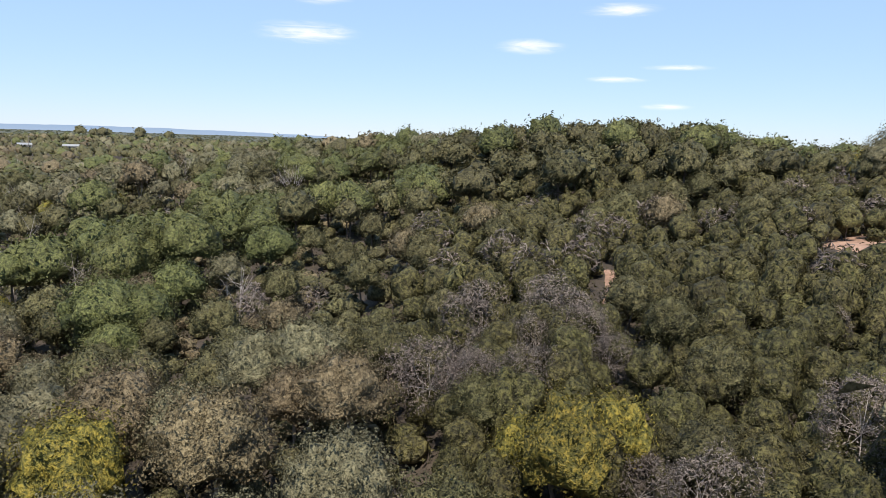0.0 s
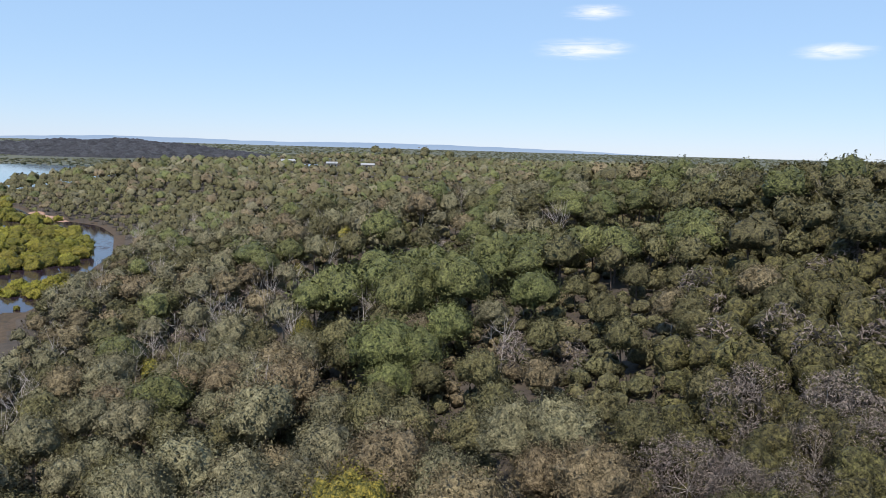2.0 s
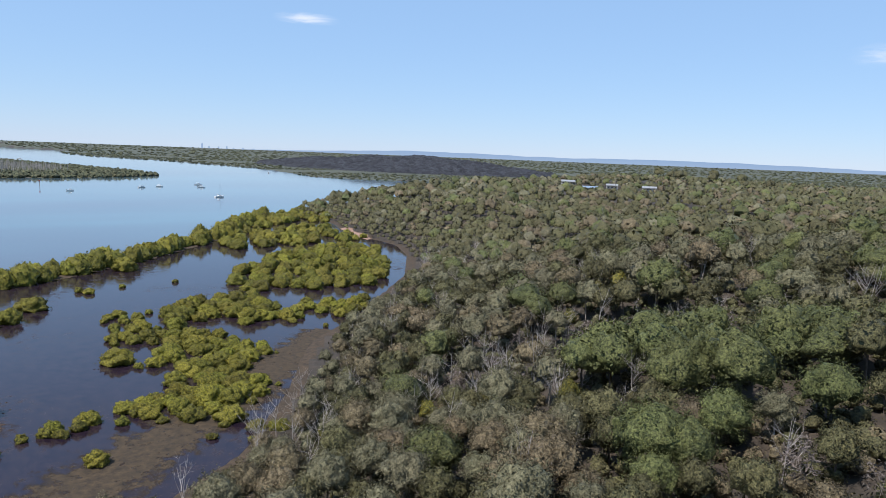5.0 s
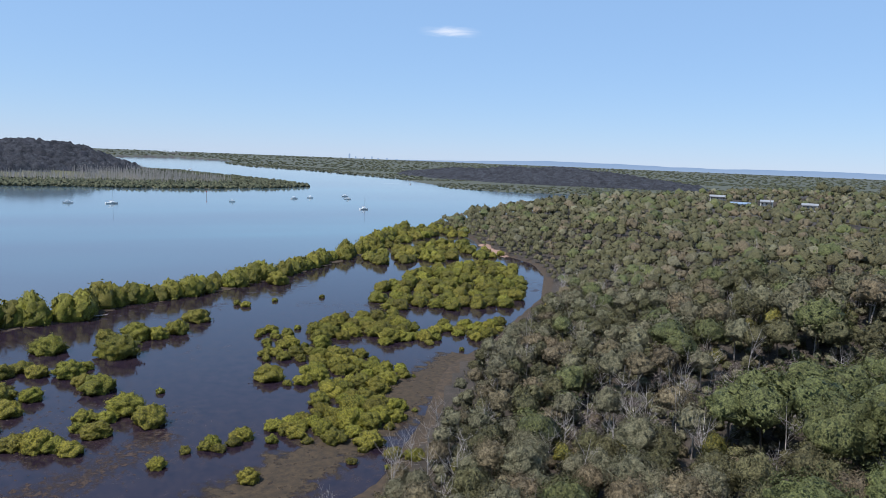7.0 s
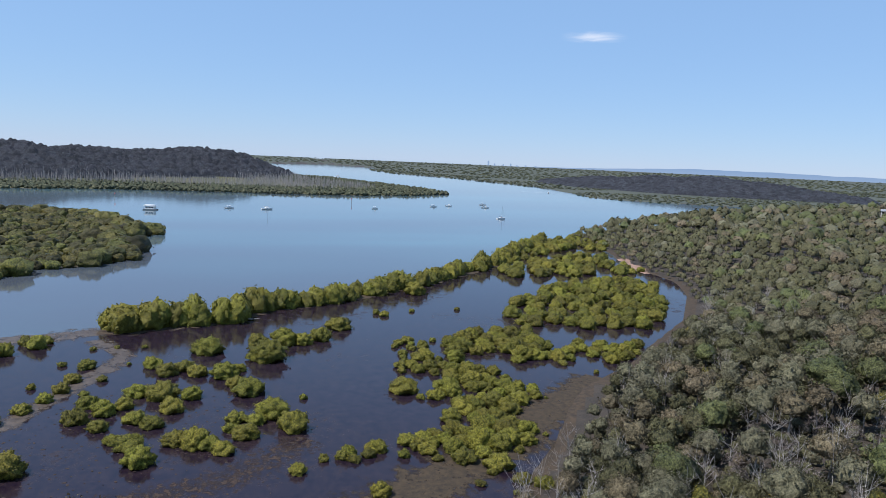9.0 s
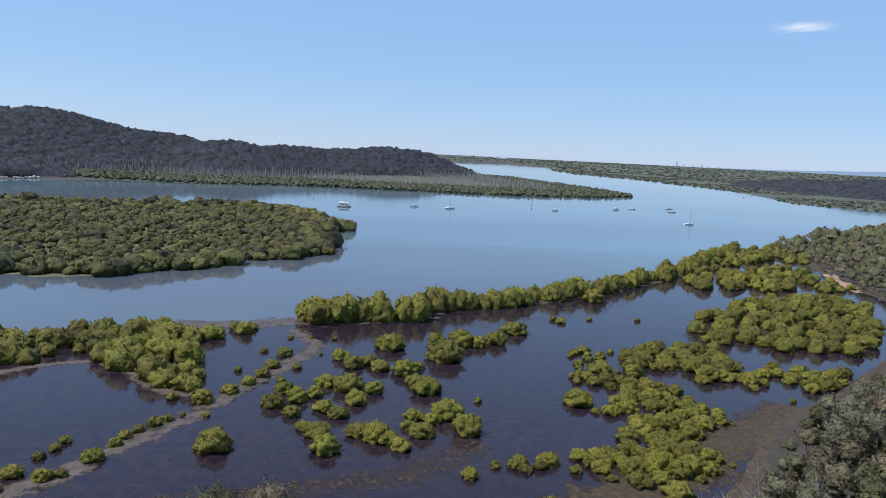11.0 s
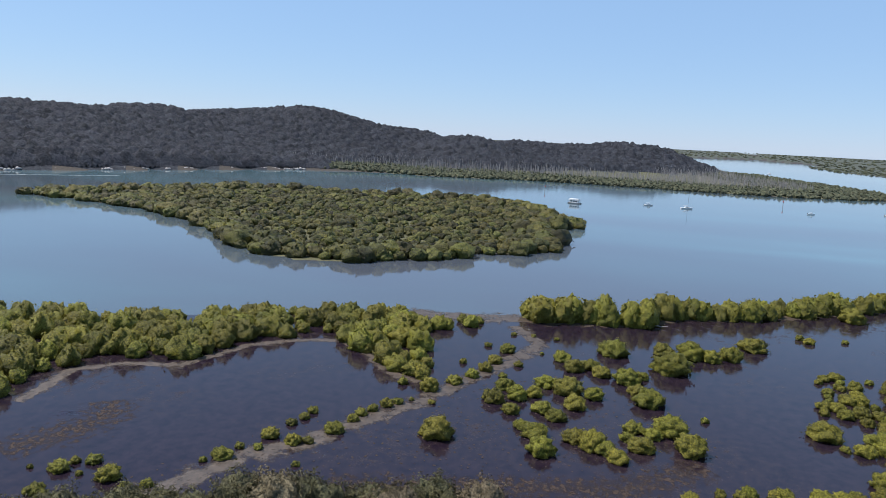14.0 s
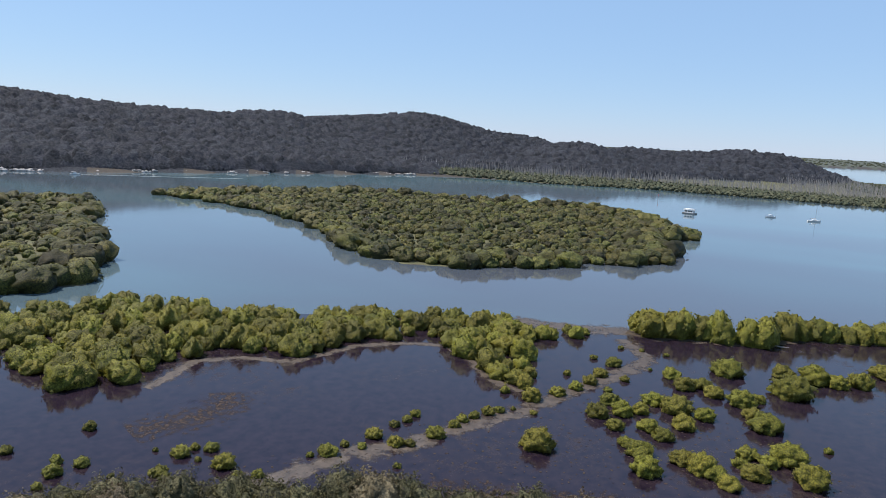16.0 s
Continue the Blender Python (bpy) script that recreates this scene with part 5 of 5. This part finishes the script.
def cloud_material():
    m, n, l, b = material("thin_cloud")
    co = n.new("ShaderNodeTexCoord")
    gr = n.new("ShaderNodeTexGradient")
    gr.gradient_type = "SPHERICAL"
    l.new(co.outputs["Object"], gr.inputs["Vector"])
    geo = n.new("ShaderNodeNewGeometry")
    mp = n.new("ShaderNodeMapping")
    mp.inputs["Scale"].default_value = (0.0045, 0.0045, 0.030)
    l.new(geo.outputs["Position"], mp.inputs["Vector"])
    nz = add(n, "ShaderNodeTexNoise", Scale=1.0, Detail=7.0, Roughness=0.6, Distortion=0.8)
    l.new(mp.outputs[0], nz.inputs["Vector"])
    mul = n.new("ShaderNodeMath")
    mul.operation = "MULTIPLY"
    l.new(gr.outputs["Fac"], mul.inputs[0])
    l.new(nz.outputs["Fac"], mul.inputs[1])
    r = ramp(n, [(0.10, (0, 0, 0)), (0.60, (0.78, 0.78, 0.78))])
    r.color_ramp.interpolation = "EASE"
    l.new(mul.outputs[0], r.inputs[0])
    em = n.new("ShaderNodeEmission")
    em.inputs["Color"].default_value, em.inputs["Strength"].default_value = (0.93, 0.96, 1.0, 1), 0.78
    tr = n.new("ShaderNodeBsdfTransparent")
    mx = n.new("ShaderNodeMixShader")
    l.new(r.outputs[0], mx.inputs[0])
    l.new(tr.outputs[0], mx.inputs[1])
    l.new(em.outputs[0], mx.inputs[2])
    l.new(mx.outputs[0], n["Material Output"].inputs["Surface"])
    return m


CLOUD = cloud_material()
for bear, up, wide, tall in ((14.3, 7.9, 900, 210), (-3.1, 7.4, 600, 150), (-9.9, 10.1, 680, 130), (-9.8, 5.0, 560, 60), (-14.3, 5.9, 600, 55), (58.7, 10.0, 560, 105),
                             (13.6, 10.6, 620, 150), (-13.7, 3.0, 420, 60)):
    me_v = [(-1, 0, -1), (1, 0, -1), (1, 0, 1), (-1, 0, 1)]
    ob = tagged(sheet("cloud_backdrop", me_v, [(0, 1, 2, 3)], [CLOUD]), "thin white wisp of cloud in the blue sky", "cloud", kind="structure")
    d = 4500
    ob.matrix_basis = pose(-math.sin(radians(bear)) * d, math.cos(radians(bear)) * d, 35 + d * math.tan(radians(up)), 0, 0, bear) @ Matrix.Diagonal((wide / 2, 1, tall / 2, 1))


# ---- boats ----
def hull_mesh(length, beam, depth, sheer=0.25):
    """A lofted hull with a pointed bow, flared sides, transom and deck; bow at +x, waterline at z = 0."""
    bm = bmesh.new()
    rows = []
    for u in np.linspace(0, 1, 9):
        half = beam / 2 * (0.86 + 0.14 * math.sin(u * 3)) * (1 - max(0, u - 0.45) ** 2 / 0.3025 * 0.97)
        top = depth * (0.75 + sheer * u * u)
        keel = -depth * 0.35 * (1 - u ** 3)
        x = (u - 0.5) * length
        rows.append([bm.verts.new(p) for p in ((x, -half, top), (x * 0.985, -half * 0.82, depth * 0.1), (x * 0.96, 0, keel), (x * 0.985, half * 0.82, depth * 0.1), (x, half, top))])
    for a, c in zip(rows, rows[1:]):
        for i in range(4):
            bm.faces.new((a[i], a[i + 1], c[i + 1], c[i]))
        bm.faces.new((a[4], a[0], c[0], c[4]))
    bm.faces.new(rows[0])
    bmesh.ops.recalc_face_normals(bm, faces=bm.faces)
    return bm


def rod(p, q, r, sides=6):
    v, f, _ = tube([p, q], [r, r * 0.8], sides)
    bm = bmesh.new()
    vs = [bm.verts.new(c) for c in v]
    for a in f:
        bm.faces.new([vs[i] for i in a])
    bm.faces.new(vs[:sides][::-1])
    bm.faces.new(vs[sides:])
    bmesh.ops.recalc_face_normals(bm, faces=bm.faces)
    return bm


def yacht(x, y, turn, length=9.5):
    root = tagged(new("sailing_yacht"), "white sailing yacht at anchor with bare mast", "boat", group="boats in the channel")
    part("hull", hull_mesh(length, length * 0.3, 1.25), WHITE, root)
    cabin = part("cabin", box(bmesh.new(), -length * 0.16, length * 0.2, -length * 0.09, length * 0.09, 0.95, 1.6, 0.15), WHITE, root)
    for s in (-1, 1):
        part("window", box(bmesh.new(), -length * 0.1, length * 0.14, s * length * 0.09 - 0.02, s * length * 0.09 + 0.02, 1.2, 1.42), GLASS, cabin)
    part("mast", rod((length * 0.08, 0, 1.0), (length * 0.08, 0, length * 1.28), 0.11), METAL, root)
    part("boom", rod((length * 0.08, 0, 2.3), (-length * 0.34, 0, 2.2), 0.08), METAL, root)
    part("furled_sail", rod((length * 0.06, 0, 2.5), (-length * 0.32, 0, 2.4), 0.16), WHITE, root)
    part("forestay", rod((length * 0.49, 0, 1.2), (length * 0.09, 0, length * 1.2), 0.03, 4), METAL, root)
    root.matrix_basis = pose(x, y, 0.02, 0, 0, turn)


def cruiser(x, y, turn, length=6.5, label="white motor cruiser moored in the channel"):
    root = tagged(new("motor_boat"), label, "boat", group="boats in the channel")
    part("hull", hull_mesh(length, length * 0.36, 1.05), WHITE, root)
    cabin = part("cabin", box(bmesh.new(), -length * 0.12, length * 0.2, -length * 0.13, length * 0.13, 0.8, 1.75, 0.12), WHITE, root)
    part("windscreen", box(bmesh.new(), length * 0.2, length * 0.205, -length * 0.1, length * 0.1, 1.2, 1.65), GLASS, cabin)
    part("canopy", box(bmesh.new(), -length * 0.3, length * 0.12, -length * 0.14, length * 0.14, 2.15, 2.25, 0.04), WHITE, root)
    for sx, sy in ((-0.28, -0.12), (-0.28, 0.12), (0.1, -0.12), (0.1, 0.12)):
        part("canopy_post", rod((length * sx, length * sy, 0.75), (length * sx, length * sy, 2.16), 0.04, 4), METAL, root)
    part("outboard_motor", box(bmesh.new(), -length * 0.55, -length * 0.49, -0.2, 0.2, 0.3, 1.2, 0.05), GLASS, root)
    root.matrix_basis = pose(x, y, 0.02, 0, 0, turn)


def houseboat(x, y, turn):
    root = tagged(new("houseboat"), "white houseboat with a flat roof on pontoons", "boat", group="boats in the channel")
    for s in (-1, 1):
        part("pontoon", hull_mesh(10.5, 1.3, 0.8), METAL, root).location = (0, s * 1.6, 0)
    part("deck", box(bmesh.new(), -5, 4.6, -2.2, 2.2, 0.6, 0.78, 0.03), TIMBER, root)
    cabin = part("cabin", box(bmesh.new(), -3.6, 3.2, -1.9, 1.9, 0.78, 3.0, 0.05), WHITE, root)
    for s in (-1, 1):
        for i in (-2.2, 0.0, 2.0):
            part("window", box(bmesh.new(), i - 0.7, i + 0.7, s * 1.9 - 0.03, s * 1.9 + 0.03, 1.6, 2.5), GLASS, cabin)
    part("roof", box(bmesh.new(), -4.8, 4.2, -2.15, 2.15, 3.0, 3.15, 0.04), WHITE, root)
    for px in (-4.6, 4.0):
        for s in (-1, 1):
            part("post", rod((px, s * 2.0, 0.78), (px, s * 2.0, 3.0), 0.06, 5), METAL, root)
    part("upper_rail", box(bmesh.new(), -4.0, 3.4, -1.9, 1.9, 3.15, 3.9, 0.03), WHITE, root)
    root.matrix_basis = pose(x, y, 0.02, 0, 0, turn)


houseboat(-572, -24.5, 70)
cruiser(-602, 34, 95, 7.0)
yacht(-596, 63.5, 105, 9.6)
for bx, by, turn, size in ((-621, 162, 80, 5.2), (-663, 233, 100, 7.0), (-676, 254, 60, 6.2), (-704, 304, 85, 7.0), (-660, 288, 70, 7.2)):
    cruiser(bx, by, turn, size)
yacht(-534, 248, 100, 8.2)
cruiser(-1556, 633, 150, 8.0, "white speedboat running up the channel")
cruiser(-1043, 568, 150, 8.0, "white speedboat crossing the channel")
cruiser(-436, -512, 130, 7.5, "white speedboat passing below the wooded hill")
for bx, by, turn, size in ((-1420, 262, 20, 8), (-1500, 300, 60, 9), (-1620, 330, 40, 9)):
    cruiser(bx, by, turn, size)


def wake(line, wide):
    v, f = [], []
    for i, (x, y) in enumerate(line):
        u = i / (len(line) - 1)
        a, c = line[max(i - 1, 0)], line[min(i + 1, len(line) - 1)]
        d = Vector((c[0] - a[0], c[1] - a[1])).normalized()
        w = wide * (0.4 + 0.6 * u) * (1 - 0.5 * u * u)
        v += [(x - d.y * w, y + d.x * w, 0.03), (x + d.y * w, y - d.x * w, 0.03)]
    f = [(2 * i, 2 * i + 1, 2 * i + 3, 2 * i + 2) for i in range(len(line) - 1)]
    tagged(sheet("boat_wake", v, f, [FOAM]), "white foam wake trailing behind a speedboat", "wake", kind="structure")


wake([(-439 - 11.5 * i, -508 + 12 * i) for i in range(9)], 0.9)
wake([(-1045 - 5 * i, 564 - 6 * i) for i in range(7)], 1.5)
wake([(-1562 - 9 * i, 630 - 2 * i) for i in range(7)], 1.6)


def channel_marker(x, y, mat, label):
    root = tagged(new("channel_marker"), label, "beacon", group="channel markers")
    part("pile", rod((0, 0, -1.0), (0, 0, 4.2), 0.22, 8), TIMBER, root)
    part("topmark", box(bmesh.new(), -0.45, 0.45, -0.45, 0.45, 4.2, 5.3, 0.08), mat, root)
    part("lantern", rod((0, 0, 5.3), (0, 0, 5.75), 0.12, 6), WHITE, root)
    root.matrix_basis = pose(x, y, 0, 0, 0, 20)


channel_marker(-687, 155, RED_PAINT, "red channel marker on a dark timber pile")
channel_marker(-688, -59, RED_PAINT, "red channel marker on a dark timber pile")


# ---- houses on the far slope, hut on the rise ----
def house(x, y, turn, wide, deep, tall, roof_mat, label, rows=1):
    root = tagged(new("house"), label, "house", group="houses among the trees")
    z = float(height(np.array([x]), np.array([y]))[0])
    wall = part("wall", box(bmesh.new(), -wide / 2, wide / 2, -deep / 2, deep / 2, -1.0, tall), CREAM, root)
    bm = bmesh.new()
    o = 0.6
    pts = [(-wide / 2 - o, -deep / 2 - o, tall), (wide / 2 + o, -deep / 2 - o, tall), (wide / 2 + o, deep / 2 + o, tall), (-wide / 2 - o, deep / 2 + o, tall),
           (-wide / 2 - o, 0, tall + deep * 0.2), (wide / 2 + o, 0, tall + deep * 0.2)]
    v = [bm.verts.new(p) for p in pts]
    for q in ((0, 1, 5, 4), (2, 3, 4, 5), (3, 0, 4), (1, 2, 5), (3, 2, 1, 0)):
        bm.faces.new([v[i] for i in q])
    bmesh.ops.recalc_face_normals(bm, faces=bm.faces)
    part("roof", bm, roof_mat, root)
    for level in range(rows):
        z0 = 0.9 + level * 2.8
        for i in range(max(2, int(wide / 3))):
            wx = -wide / 2 + wide * (i + 0.5) / max(2, int(wide / 3))
            win = part("window", box(bmesh.new(), wx - 0.75, wx + 0.75, -deep / 2 - 0.05, -deep / 2 + 0.05, z0, z0 + 1.3), GLASS, root)
            part("frame", box(bmesh.new(), wx - 0.85, wx + 0.85, -deep / 2 - 0.09, -deep / 2 - 0.05, z0 - 0.1, z0), WHITE, win)
    part("veranda", box(bmesh.new(), -wide / 2, wide / 2, -deep / 2 - 2.2, -deep / 2 - 0.1, tall - 0.45, tall - 0.3), roof_mat, root)
    for i in range(4):
        px = -wide / 2 + 0.2 + (wide - 0.4) * i / 3
        part("post", rod((px, -deep / 2 - 2.1, -1.0), (px, -deep / 2 - 2.1, tall - 0.45), 0.08, 5), WHITE, root)
    root.matrix_basis = pose(x, y, z, 0, 0, turn)


for hx, hy, turn, wide, deep, tall, mat, words, rows in HOUSES:
    house(hx, hy, turn, wide, deep, tall, {"blue": TIN_BLUE, "pale": TIN_PALE}[mat], words, rows)


def power_pole(x, y):
    root = tagged(new("power_pole"), "tall timber power pole with a crossarm", "pole")
    z = float(height(np.array([x]), np.array([y]))[0])
    part("pole", rod((0, 0, -0.5), (0, 0, 15), 0.25), TIMBER, root)
    part("crossarm", box(bmesh.new(), -1.3, 1.3, -0.1, 0.1, 13.8, 14.05), TIMBER, root)
    for i in (-1.1, 0, 1.1):
        part("insulator", rod((i, 0, 14.05), (i, 0, 14.4), 0.07, 5), WHITE, root)
    root.matrix_basis = pose(x, y, z, 0, 0, 40)


power_pole(-417, 600)
power_pole(-404, 604)


def hut(x, y, z, turn):
    root = tagged(new("hut"), "weathered grey hut with a low dark roof among shrubs", "hut")
    part("wall", box(bmesh.new(), -3.4, 3.4, -1.8, 1.8, -1.0, 2.2), TIMBER, root)
    bm = box(bmesh.new(), -4.0, 4.0, -2.4, 2.4, 2.25, 2.4)
    for v in bm.verts:
        v.co.z += 0.09 * v.co.y
    part("roof", bm, RUSTY, root)
    part("fascia", box(bmesh.new(), -4.0, 4.0, -2.46, -2.40, 1.95, 2.12), WHITE, root)
    part("door", box(bmesh.new(), 1.5, 2.6, -1.86, -1.78, -0.8, 1.5), WHITE, root, "white painted door")
    part("window", box(bmesh.new(), -1.8, -0.4, -1.86, -1.78, 0.3, 1.3), GLASS, root)
    root.matrix_basis = pose(x, y, z, 0, 0, turn)


hut(45.7, 103.0, 22.9, -26)


# ---- dead trees, driftwood, pale rocks ----
for i, (dx, dy, s) in enumerate(DEAD_TREES):
    k = i % 4
    ob = sheet("dead_tree", *BARE[k][:2], [DEAD], smooth=True)
    tagged(ob, "bare grey-white dead tree with forked limbs", "dead tree", group="dead trees in the wood")
    ob.matrix_basis = pose(dx, dy, float(height(np.array([float(dx)]), np.array([float(dy)]))[0]), rng.normal(0, 6), rng.normal(0, 6), rng.uniform(0, 360)) @ Matrix.Diagonal((s, s, s, 1))

log_v, log_f, _ = join([tube([(-3, 0, 0.2), (-1, 0.3, 0.35), (1.5, 0.1, 0.3), (3.2, 0.5, 0.6)], [0.22, 0.2, 0.15, 0.06], 6), tube([(1.2, 0.1, 0.3), (2.2, -0.9, 0.9)], [0.1, 0.03], 5)])
drift = tagged(sheet("driftwood", log_v, log_f, [DEAD], smooth=True), "bleached driftwood log lying on the sandbar", "log")
drift.matrix_basis = pose(-199.0, 17.0, 0.12, 0, 0, 70)


def shore_rocks():
    """Pale rocks and sand at the foot of the wooded hill."""
    ico = bmesh.new()
    bmesh.ops.create_icosphere(ico, subdivisions=1, radius=1.0)
    ico.verts.ensure_lookup_table()
    v0 = np.array([v.co[:] for v in ico.verts])
    f0 = np.array([[v.index for v in f.verts] for f in ico.faces])
    ico.free()
    groups = []
    line = PENINSULA[1:7]
    for (x0, y0), (x1, y1) in zip(line, line[1:]):
        k = int(math.hypot(x1 - x0, y1 - y0) / 2.0)
        for i in range(k):
            u = rng.uniform()
            px, py = x0 + (x1 - x0) * u, y0 + (y1 - y0) * u
            if noise.noise((px * 0.03, py * 0.03, 9.0)) < -0.12:
                continue
            inx, iny = -0.75, -0.66
            off = rng.uniform(-0.5, 3.6)
            s = rng.uniform(0.5, 1.9) * np.array([1.3, 1.3, 0.9])
            v = v0 * (1 + 0.25 * rng.normal(size=(len(v0), 1))) * s + np.array([px + inx * off, py + iny * off, 0.3 + off * 0.35])
            nv = v0
            groups.append((v, f0, nv, ROCK))
    v, f, _ = join([g[:3] for g in groups])
    tagged(sheet("shore_rocks", v, f, [ROCK]), "pale rocks and sand at the foot of the hill", "rocks", kind="stuff")


shore_rocks()
